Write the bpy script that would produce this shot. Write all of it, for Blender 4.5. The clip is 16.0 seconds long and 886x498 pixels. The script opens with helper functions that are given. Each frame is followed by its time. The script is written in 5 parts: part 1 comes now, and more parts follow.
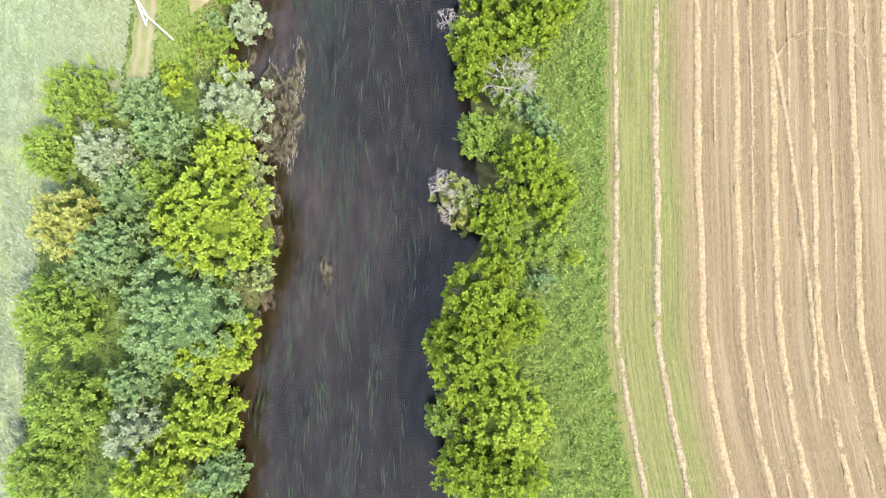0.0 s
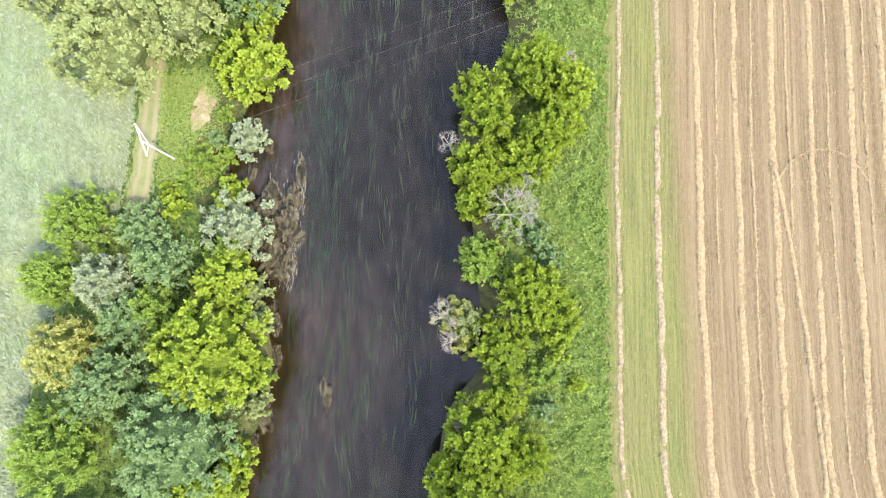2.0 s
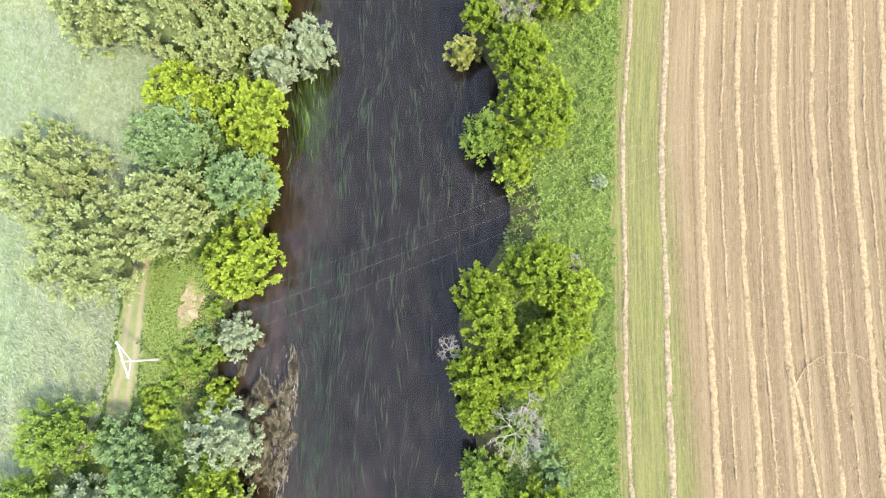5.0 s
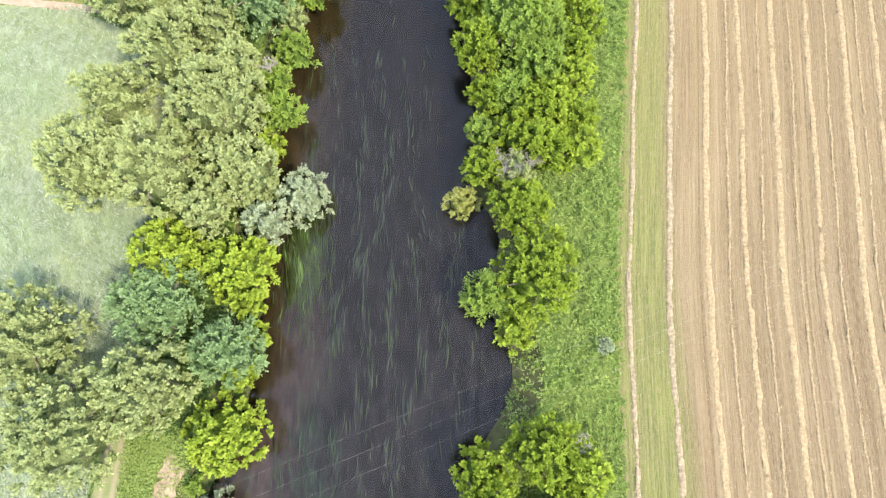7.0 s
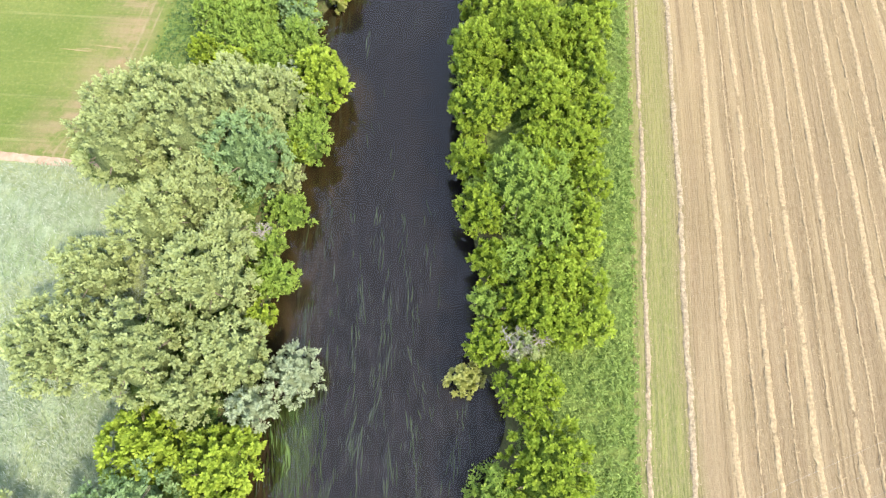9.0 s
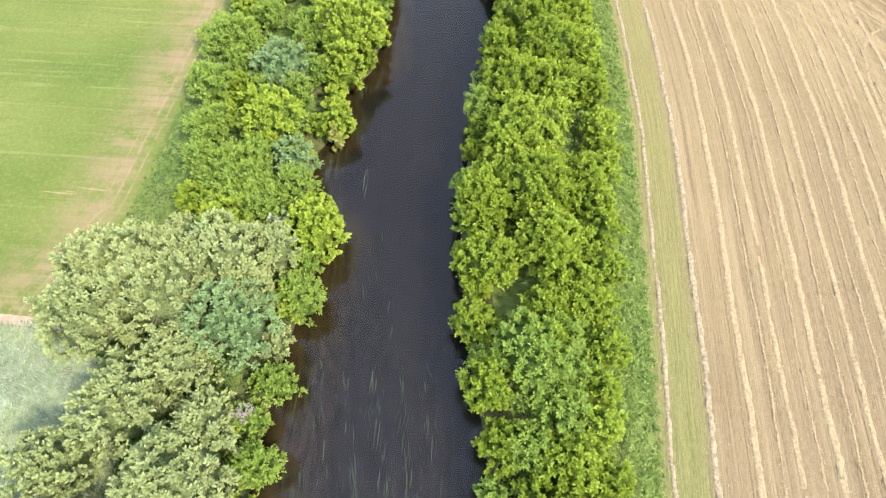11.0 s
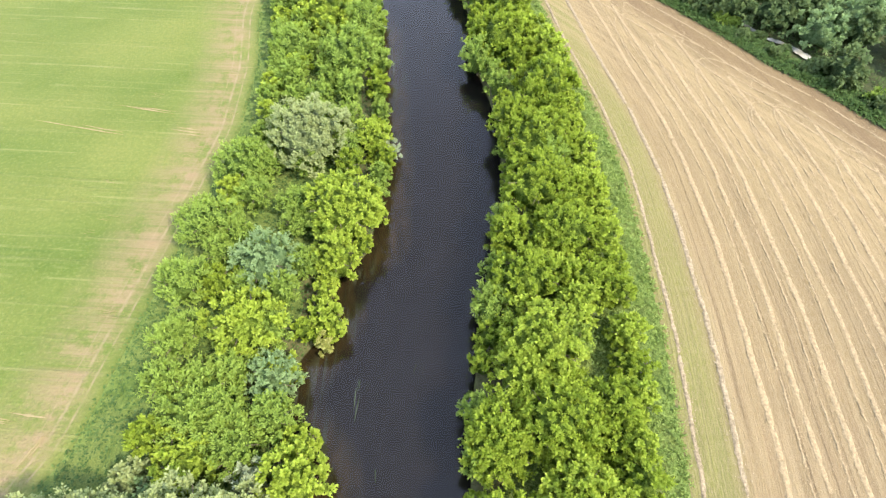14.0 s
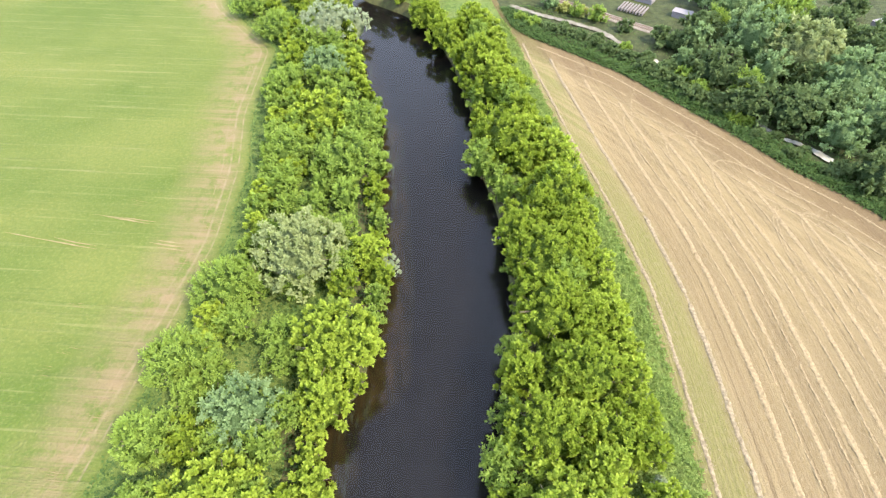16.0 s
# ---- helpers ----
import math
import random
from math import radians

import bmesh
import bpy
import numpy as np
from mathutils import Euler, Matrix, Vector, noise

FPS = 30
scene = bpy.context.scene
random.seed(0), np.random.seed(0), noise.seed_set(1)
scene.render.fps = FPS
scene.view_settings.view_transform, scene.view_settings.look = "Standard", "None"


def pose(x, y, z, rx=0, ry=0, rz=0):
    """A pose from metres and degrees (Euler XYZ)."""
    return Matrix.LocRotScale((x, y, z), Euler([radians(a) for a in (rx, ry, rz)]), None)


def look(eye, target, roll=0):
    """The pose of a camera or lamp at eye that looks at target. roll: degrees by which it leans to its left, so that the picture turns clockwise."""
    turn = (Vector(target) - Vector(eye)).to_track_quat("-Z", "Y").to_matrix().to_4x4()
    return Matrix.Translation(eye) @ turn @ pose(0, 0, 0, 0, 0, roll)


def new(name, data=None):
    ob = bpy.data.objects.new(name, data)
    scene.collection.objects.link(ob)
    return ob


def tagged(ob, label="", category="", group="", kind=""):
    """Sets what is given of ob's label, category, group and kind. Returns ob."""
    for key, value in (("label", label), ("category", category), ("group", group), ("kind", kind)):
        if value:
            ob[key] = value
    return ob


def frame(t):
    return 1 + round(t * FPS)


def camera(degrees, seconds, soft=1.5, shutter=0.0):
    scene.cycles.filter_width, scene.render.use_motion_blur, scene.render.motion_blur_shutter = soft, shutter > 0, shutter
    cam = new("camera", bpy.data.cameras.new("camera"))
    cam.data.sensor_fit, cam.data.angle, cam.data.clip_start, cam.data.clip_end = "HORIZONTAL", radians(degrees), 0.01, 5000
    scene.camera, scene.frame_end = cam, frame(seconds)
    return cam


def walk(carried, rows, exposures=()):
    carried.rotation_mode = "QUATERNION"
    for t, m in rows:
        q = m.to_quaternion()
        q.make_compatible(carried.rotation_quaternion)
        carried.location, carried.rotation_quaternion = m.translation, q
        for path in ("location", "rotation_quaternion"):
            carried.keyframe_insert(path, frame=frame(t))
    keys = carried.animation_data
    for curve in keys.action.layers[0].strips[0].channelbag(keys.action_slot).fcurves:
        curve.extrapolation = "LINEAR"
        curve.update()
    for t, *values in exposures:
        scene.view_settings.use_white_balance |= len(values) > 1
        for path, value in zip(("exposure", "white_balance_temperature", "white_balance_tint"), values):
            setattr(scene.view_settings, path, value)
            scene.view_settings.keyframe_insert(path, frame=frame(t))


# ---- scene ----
# ---- the camera: a drone flying up the river, tilting up as it goes ----
cam = camera(79.14, 16.0, soft=1.3)
ROWS = [
    (0, -0.20, -3.50, 82.75, 4.77, 1.76, -0.07),
    (0.5, -0.13, 0.24, 83.01, 5.38, 1.67, -0.04),
    (1, -0.11, 4.17, 83.20, 5.98, 1.72, -0.06),
    (1.5, -0.13, 8.27, 83.32, 6.48, 1.81, -0.10),
    (2, -0.17, 12.54, 83.39, 6.90, 1.88, -0.16),
    (2.5, -0.24, 16.96, 83.42, 7.24, 1.92, -0.23),
    (3, -0.33, 21.48, 83.41, 7.57, 1.90, -0.29),
    (3.5, -0.42, 26.09, 83.37, 7.93, 1.83, -0.35),
    (4, -0.52, 30.74, 83.31, 8.38, 1.72, -0.40),
    (6.5, -1.07, 54.10, 82.90, 13.08, 0.99, -0.50),
    (7, -1.20, 58.73, 82.83, 14.55, 0.87, -0.50),
    (7.5, -1.34, 63.35, 82.77, 16.15, 0.77, -0.51),
    (8, -1.49, 67.97, 82.72, 17.83, 0.68, -0.51),
    (8.5, -1.65, 72.58, 82.68, 19.57, 0.59, -0.52),
    (9, -1.82, 77.21, 82.65, 21.30, 0.50, -0.54),
    (11.5, -2.93, 100.52, 82.65, 29.11, -0.00, -0.87),
    (12, -3.19, 105.17, 82.67, 30.48, -0.12, -0.96),
    (12.5, -3.45, 109.77, 82.68, 31.84, -0.22, -1.05),
    (13, -3.71, 114.33, 82.68, 33.21, -0.32, -1.13),
    (13.5, -3.96, 118.81, 82.67, 34.63, -0.39, -1.19),
    (14, -4.19, 123.21, 82.65, 36.13, -0.43, -1.23),
    (14.5, -4.39, 127.54, 82.60, 37.71, -0.45, -1.24),
    (15, -4.54, 131.81, 82.52, 39.33, -0.46, -1.24),
    (15.5, -4.63, 136.09, 82.41, 40.92, -0.47, -1.26),
    (16, -4.64, 140.44, 82.25, 42.34, -0.50, -1.36),
]
walk(cam, [(t, pose(x, y, z, rx, ry, rz)) for t, x, y, z, rx, ry, rz in ROWS])

# ---- light: hazy sun from the south-east, bright sky ----
SUN_AZ, SUN_EL = 128.0, 50.0
world = bpy.data.worlds.new("sky")
scene.world = world
world.use_nodes = True
wn = world.node_tree
sky = wn.nodes.new("ShaderNodeTexSky")
sky.sky_type, sky.sun_disc = "NISHITA", False
sky.sun_elevation, sky.sun_rotation = radians(SUN_EL), radians(SUN_AZ)
sky.dust_density, sky.ozone_density = 2.5, 1.0
wn.nodes["Background"].inputs["Strength"].default_value = 0.15
veil = wn.nodes.new("ShaderNodeMix")
veil.data_type = "RGBA"
veil.inputs[7].default_value = (6.0, 6.9, 9.2, 1.0)
cloud = wn.nodes.new("ShaderNodeTexNoise")
cloud.inputs["Scale"].default_value, cloud.inputs["Detail"].default_value = 2.5, 4.0
share = wn.nodes.new("ShaderNodeMapRange")
share.inputs["To Min"].default_value, share.inputs["To Max"].default_value = 0.35, 0.85
wn.links.new(wn.nodes.new("ShaderNodeTexCoord").outputs["Generated"], cloud.inputs["Vector"])
wn.links.new(cloud.outputs["Fac"], share.inputs["Value"])
wn.links.new(share.outputs["Result"], veil.inputs[0])
wn.links.new(sky.outputs["Color"], veil.inputs[6])
wn.links.new(veil.outputs[2], wn.nodes["Background"].inputs["Color"])
sun = new("sun", bpy.data.lights.new("sun", "SUN"))
sun.data.energy, sun.data.angle, sun.data.color = 3.1, radians(6.0), (1.0, 0.89, 0.70)
az, el = radians(SUN_AZ), radians(SUN_EL)
sun.matrix_world = look((200 * math.sin(az) * math.cos(el), 200 * math.cos(az) * math.cos(el), 200 * math.sin(el)), (0, 0, 0))
scene.view_settings.exposure = 1.46


# ---- materials ----
class Mat:
    """A small builder of node materials."""

    def __init__(self, name, roughness=0.9):
        self.m = bpy.data.materials.new(name)
        self.m.use_nodes = True
        self.t = self.m.node_tree
        self.b = self.t.nodes["Principled BSDF"]
        self.b.inputs["Roughness"].default_value = roughness
        self.b.inputs["Specular IOR Level"].default_value = 0.25

    def node(self, kind, **values):
        n = self.t.nodes.new("ShaderNode" + kind)
        for key, v in values.items():
            sock = n.inputs[key.replace("_", " ")]
            if hasattr(v, "is_output"):
                self.t.links.new(v, sock)
            else:
                sock.default_value = v
        return n

    def coords(self, sx=1.0, sy=1.0, sz=1.0):
        g = self.node("NewGeometry")
        m = self.node("Mapping", Vector=g.outputs["Position"])
        m.inputs["Scale"].default_value = (sx, sy, sz)
        return m.outputs["Vector"]

    def noise(self, vec, scale, detail=4.0, rough=0.55, low=0.35, high=0.65):
        n = self.node("TexNoise", Vector=vec, Scale=scale, Detail=detail, Roughness=rough)
        r = self.node("MapRange", Value=n.outputs["Fac"])
        r.inputs["From Min"].default_value, r.inputs["From Max"].default_value = low, high
        return r.outputs["Result"]

    def mix(self, fac, a, b):
        n = self.t.nodes.new("ShaderNodeMix")
        n.data_type = "RGBA"
        for sock, v in ((n.inputs[0], fac), (n.inputs[6], a), (n.inputs[7], b)):
            if hasattr(v, "is_output"):
                self.t.links.new(v, sock)
            else:
                sock.default_value = (*v, 1.0) if isinstance(v, tuple) else v
        return n.outputs[2]

    def math(self, op, a, b=0.0, c=0.0):
        n = self.t.nodes.new("ShaderNodeMath")
        n.operation = op
        for sock, v in zip(n.inputs, (a, b, c)):
            if hasattr(v, "is_output"):
                self.t.links.new(v, sock)
            else:
                sock.default_value = v
        return n.outputs[0]

    def attr(self, name):
        n = self.t.nodes.new("ShaderNodeAttribute")
        n.attribute_name = name
        return n.outputs["Fac"]

    def span(self, value, a, b, c=0.0, d=1.0):
        r = self.node("MapRange", Value=value)
        for key, v in zip(("From Min", "From Max", "To Min", "To Max"), (a, b, c, d)):
            r.inputs[key].default_value = v
        return r.outputs["Result"]

    def colour(self, c):
        if hasattr(c, "is_output"):
            self.t.links.new(c, self.b.inputs["Base Color"])
        else:
            self.b.inputs["Base Color"].default_value = (*c, 1.0)
        return self

    def bump(self, height, strength=0.5, distance=0.1):
        n = self.node("Bump", Height=height, Strength=strength, Distance=distance)
        self.t.links.new(n.outputs["Normal"], self.b.inputs["Normal"])
        return self


def leaf_material(name, dark, light, pale):
    """Leaves: a tone from clump to clump and from leaf to leaf, a little light coming through."""
    k = Mat(name, 0.68)
    tone = k.attr("tone")
    g = k.node("NewGeometry")
    each = g.outputs["Random Per Island"]
    # the dense inner foliage (tone below zero) is broken up into leaf-sized cells, kept dark so the crown's gaps look
    # shaded
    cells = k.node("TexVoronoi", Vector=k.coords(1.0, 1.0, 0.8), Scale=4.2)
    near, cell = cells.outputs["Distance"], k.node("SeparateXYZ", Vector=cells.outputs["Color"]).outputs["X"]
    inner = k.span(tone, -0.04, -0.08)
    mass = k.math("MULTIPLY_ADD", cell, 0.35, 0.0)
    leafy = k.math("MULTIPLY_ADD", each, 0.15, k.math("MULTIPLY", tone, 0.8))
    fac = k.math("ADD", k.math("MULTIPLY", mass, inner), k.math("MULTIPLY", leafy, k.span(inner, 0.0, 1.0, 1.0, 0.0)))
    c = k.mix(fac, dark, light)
    c = k.mix(k.math("MULTIPLY", k.span(each, 0.8, 1.0, 0.0, 0.28), k.span(tone, -0.05, 0.0)), c, pale)
    k.bump(k.math("MULTIPLY", k.math("ADD", near, k.noise(k.coords(), 1.2, 3)), inner), 1.0, -0.2)
    k.colour(c)
    out = k.t.nodes["Material Output"]
    tr = k.node("BsdfTranslucent", Color=c)
    mx = k.node("MixShader", Fac=0.42)
    k.t.links.new(k.b.outputs["BSDF"], mx.inputs[1])
    k.t.links.new(tr.outputs["BSDF"], mx.inputs[2])
    k.t.links.new(mx.outputs["Shader"], out.inputs["Surface"])
    return k.m


def bark_material():
    k = Mat("bark", 0.95)
    v = k.coords(6, 6, 1.2)
    n = k.noise(v, 1.5, 5)
    return k.colour(k.mix(n, (0.10, 0.075, 0.05), (0.26, 0.22, 0.17))).bump(n, 0.8, 0.05).m


BARK = bark_material()
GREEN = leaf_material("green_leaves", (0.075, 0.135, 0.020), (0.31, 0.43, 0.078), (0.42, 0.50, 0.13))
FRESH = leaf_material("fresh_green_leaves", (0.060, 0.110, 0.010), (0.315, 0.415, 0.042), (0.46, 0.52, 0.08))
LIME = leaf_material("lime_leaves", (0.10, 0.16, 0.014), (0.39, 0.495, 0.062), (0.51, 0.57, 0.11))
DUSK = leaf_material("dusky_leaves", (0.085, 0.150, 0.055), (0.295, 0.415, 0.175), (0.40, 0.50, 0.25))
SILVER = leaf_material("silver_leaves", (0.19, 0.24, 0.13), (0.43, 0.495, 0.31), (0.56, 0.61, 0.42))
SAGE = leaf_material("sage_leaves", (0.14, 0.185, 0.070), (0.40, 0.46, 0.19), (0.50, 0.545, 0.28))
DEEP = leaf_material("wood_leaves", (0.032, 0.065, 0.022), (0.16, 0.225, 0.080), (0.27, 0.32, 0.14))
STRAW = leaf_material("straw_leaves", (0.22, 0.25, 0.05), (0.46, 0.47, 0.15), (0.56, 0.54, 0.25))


def rough_grass():
    k = Mat("rough_grass")
    v = k.coords()
    big, mid, fine = k.noise(v, 0.12, 3), k.noise(v, 0.9, 4), k.noise(v, 5.0, 3)
    c = k.mix(mid, (0.10, 0.17, 0.03), (0.20, 0.275, 0.06))
    c = k.mix(k.math("MULTIPLY", big, 0.5), c, (0.28, 0.31, 0.09))
    c = k.mix(k.math("MULTIPLY", fine, 0.4), c, (0.05, 0.10, 0.02))
    return k.colour(c).bump(fine, 1.0, 0.25).m


def meadow():
    k = Mat("meadow")
    v = k.coords()
    s = k.coords(1.0, 0.5, 1.0)
    big, mid, fine = k.noise(v, 0.06, 3), k.noise(s, 0.6, 5), k.noise(v, 4.0, 3)
    c = k.mix(mid, (0.18, 0.22, 0.12), (0.36, 0.395, 0.29))
    c = k.mix(k.math("MULTIPLY", big, 0.5), c, (0.30, 0.40, 0.18))
    c = k.mix(k.math("MULTIPLY", fine, 0.35), c, (0.16, 0.24, 0.09))
    c = k.mix(k.math("MULTIPLY", k.noise(v, 0.05, 4, low=0.46, high=0.56), 0.45), c, (0.33, 0.36, 0.15))
    c = k.mix(k.math("MULTIPLY", k.noise(v, 1.4, 5, rough=0.7, low=0.48, high=0.64), 0.6), c, (0.15, 0.20, 0.09))
    return k.colour(c).bump(k.math("ADD", fine, mid), 0.9, 0.25).m


def crop():
    k = Mat("green_crop")
    v = k.coords()
    big, soft, fine = k.noise(k.coords(0.7, 1.3, 1.0), 0.03, 4), k.noise(v, 0.12, 4), k.noise(v, 2.6, 4)
    g = k.node("NewGeometry")
    xyz = k.node("SeparateXYZ", Vector=g.outputs["Position"])
    lean = k.math("MULTIPLY_ADD", xyz.outputs["X"], 0.09, xyz.outputs["Y"])
    line_v = k.node("CombineXYZ", X=k.math("MULTIPLY", xyz.outputs["X"], 0.018), Y=lean).outputs["Vector"]
    rows = k.noise(line_v, 0.55, 5, rough=0.7, low=0.56, high=0.66)
    gaps = k.noise(line_v, 0.9, 5, rough=0.7, low=0.40, high=0.34)
    c = k.mix(big, (0.088, 0.123, 0.018), (0.172, 0.180, 0.044))
    c = k.mix(k.math("MULTIPLY", soft, 0.35), c, (0.141, 0.172, 0.038))
    c = k.mix(k.math("MULTIPLY", rows, 0.5), c, (0.229, 0.229, 0.084))
    c = k.mix(k.math("MULTIPLY", gaps, 0.5), c, (0.062, 0.106, 0.018))
    c = k.mix(k.math("MULTIPLY", k.noise(v, 1.1, 5, rough=0.7), 0.45), c, (0.058, 0.106, 0.016))
    c = k.mix(k.math("MULTIPLY", k.noise(v, 1.7, 3, low=0.52, high=0.68), 0.35), c, (0.24, 0.25, 0.085))
    thin = k.noise(line_v, 0.75, 2, rough=0.4, low=0.62, high=0.66)
    c = k.mix(k.math("MULTIPLY", thin, k.math("MULTIPLY", k.noise(v, 0.12, 3, low=0.40, high=0.60), 0.4)), c, (0.25, 0.235, 0.10))
    c = k.mix(0.12, c, (0.05, 0.09, 0.012))
    edge = k.math("MULTIPLY", k.math("MULTIPLY", k.span(k.attr("across"), -17.0, -6.0), k.span(k.attr("across"), -0.5, -5.0)), k.math("MULTIPLY", k.noise(v, 0.16, 5, rough=0.7, low=0.36, high=0.52), k.noise(line_v, 0.5, 6, rough=0.75, low=0.30, high=0.55)))
    c = k.mix(k.math("MULTIPLY", edge, 0.9), c, (0.238, 0.172, 0.098))
    ac = k.math("PINGPONG", k.math("ADD", k.attr("across"), 5.4), 1.0)
    ruts = k.math("MULTIPLY", k.math("MULTIPLY", k.span(ac, 0.62, 0.9), k.noise(v, 0.3, 4)), k.math("MULTIPLY", k.span(k.attr("across"), -6.4, -6.2), k.span(k.attr("across"), -2.2, -2.4)))
    c = k.mix(k.math("MULTIPLY", ruts, 0.75), c, (0.264, 0.202, 0.123))
    return k.colour(c).bump(k.math("ADD", fine, rows), 0.8, 0.18).m


def stubble():
    k = Mat("stubble")
    a, g = k.attr("across"), k.node("NewGeometry")
    xyz = k.node("SeparateXYZ", Vector=g.outputs["Position"])
    y = xyz.outputs["Y"]

    def combed(fx, fy, detail, low, high):
        v = k.node("CombineXYZ", X=k.math("MULTIPLY", a, fx), Y=k.math("MULTIPLY", y, fy)).outputs["Vector"]
        return k.noise(v, 1.0, detail, low=low, high=high)

    v = k.coords()
    tyres = combed(1.5, 0.008, 2, 0.42, 0.36)
    blotch = k.noise(k.coords(1.0, 0.5, 1.0), 0.05, 5, rough=0.6, low=0.42, high=0.62)
    swept_v = k.node("CombineXYZ", X=k.math("MULTIPLY", k.attr("head"), 0.55), Y=k.math("MULTIPLY", y, 0.03)).outputs["Vector"]
    swept = k.math("MULTIPLY", k.noise(swept_v, 1.0, 5, rough=0.65, low=0.44, high=0.58), k.math("MULTIPLY", k.span(k.attr("head"), 56.0, 28.0), k.span(k.attr("head"), 9.0, 14.0)))
    bands, rakes, lines, straws = combed(0.42, 0.012, 4, 0.38, 0.62), combed(0.9, 0.02, 2, 0.48, 0.62), combed(2.6, 0.08, 3, 0.36, 0.64), combed(5.0, 0.9, 3, 0.36, 0.64)
    patch, fine = k.noise(v, 0.06, 4), k.noise(v, 4.0, 5, rough=0.7)
    c = k.mix(bands, (0.092, 0.062, 0.033), (0.189, 0.137, 0.069))
    c = k.mix(k.math("MULTIPLY", k.noise(k.coords(), 0.1, 4), 0.5), c, (0.215, 0.140, 0.092))
    c = k.mix(k.math("MULTIPLY", lines, 0.6), c, (0.236, 0.180, 0.095))
    c = k.mix(k.math("MULTIPLY", rakes, 0.7), c, (0.304, 0.236, 0.139))
    c = k.mix(k.math("MULTIPLY", patch, 0.35), c, (0.155, 0.118, 0.064))
    c = k.mix(k.math("MULTIPLY", k.span(y, 60.0, 200.0), 0.6), c, (0.272, 0.202, 0.088))
    swath = combed(0.15, 0.006, 3, 0.46, 0.60)
    c = k.mix(k.math("MULTIPLY", swath, 0.35), c, (0.118, 0.078, 0.044))
    head = k.math("MULTIPLY", k.span(k.attr("head"), 17.0, 9.0), k.noise(v, 0.25, 4, low=0.2, high=0.45))
    c = k.mix(k.math("MULTIPLY", tyres, 0.75), c, (0.110, 0.075, 0.037))
    c = k.mix(k.math("MULTIPLY", blotch, 0.3), c, (0.139, 0.102, 0.048))
    grass = k.mix(lines, (0.072, 0.110, 0.018), (0.158, 0.186, 0.040))
    grass = k.mix(k.span(y, 70.0, 170.0, 0.0, 0.55), grass, (0.195, 0.172, 0.050))
    c = k.mix(k.math("MULTIPLY", k.span(k.math("ADD", a, k.span(y, 10.0, 90.0, 0.0, 4.5)), 14.0, 10.5), k.span(patch, 0.0, 1.0, 0.95, 0.75)), c, grass)
    c = k.mix(k.math("MULTIPLY", straws, 0.4), c, (0.273, 0.216, 0.132))
    c = k.mix(k.math("MULTIPLY", swept, 0.75), c, (0.290, 0.220, 0.114))
    c = k.mix(k.math("MULTIPLY", head, 0.5), c, (0.123, 0.077, 0.039))
    c = k.mix(k.math("MULTIPLY", fine, 0.26), c, (0.070, 0.052, 0.028))
    return k.colour(c).bump(k.math("ADD", fine, lines), 0.7, 0.12).m


def river_bed():
    """Olive silt by the bank, reddish gravel and combed weed in the shallows, a bed colour darkened for depth in the
    deep.
    """
    k = Mat("river_bed")
    s = k.coords(1.0, 0.3, 1.0)
    big, mid, fine = k.noise(s, 0.09, 4), k.noise(s, 0.8, 4), k.noise(k.coords(), 2.5, 4)
    silt = k.mix(mid, (0.026, 0.022, 0.008), (0.070, 0.054, 0.020))
    xyz = k.node("SeparateXYZ", Vector=k.coords())
    gravel = k.mix(mid, (0.070, 0.060, 0.064), (0.145, 0.116, 0.120))
    weed = k.mix(fine, (0.05, 0.075, 0.045), (0.13, 0.16, 0.10))
    combed = k.noise(k.coords(1.4, 0.10, 1.0), 0.9, 4, low=0.5, high=0.62)
    gravel = k.mix(k.span(xyz.outputs["Y"], 50.0, 120.0), gravel, silt)
    mid_bed = k.mix(k.math("MULTIPLY", combed, k.span(big, 0.75, 0.25)), gravel, weed)
    # dark bed colour stands in for light lost in deeper water
    deep = k.mix(mid, (0.022, 0.022, 0.027), (0.050, 0.047, 0.054))
    deep = k.mix(k.span(xyz.outputs["Y"], 60.0, 150.0, 0.0, 0.75), deep, (0.010, 0.010, 0.012))
    d = k.attr("depth")
    c = k.mix(k.span(d, 0.05, 0.22), silt, mid_bed)
    c = k.mix(k.math("MAXIMUM", k.span(k.math("MULTIPLY_ADD", big, -0.25, d), 0.25, 0.75), k.math("MULTIPLY", k.span(xyz.outputs["Y"], -2.0, -20.0, 0.0, 0.9), k.span(d, 0.1, 0.35))), c, deep)
    return k.colour(k.mix(k.math("MULTIPLY", fine, 0.35), c, (0.025, 0.025, 0.016))).m


def bank_earth():
    k = Mat("bank_earth")
    v = k.coords()
    mid, fine = k.noise(v, 0.7, 4), k.noise(v, 4.0, 4)
    c = k.mix(mid, (0.045, 0.055, 0.018), (0.085, 0.105, 0.032))
    return k.colour(k.mix(k.math("MULTIPLY", fine, 0.4), c, (0.14, 0.1, 0.06))).bump(fine, 0.8, 0.15).m


def wood_floor():
    k = Mat("wood_floor")
    v = k.coords()
    mid, fine = k.noise(v, 0.5, 4), k.noise(v, 3.0, 4)
    c = k.mix(mid, (0.03, 0.045, 0.015), (0.07, 0.095, 0.03))
    return k.colour(k.mix(k.math("MULTIPLY", fine, 0.4), c, (0.07, 0.05, 0.03))).bump(fine, 0.8, 0.2).m


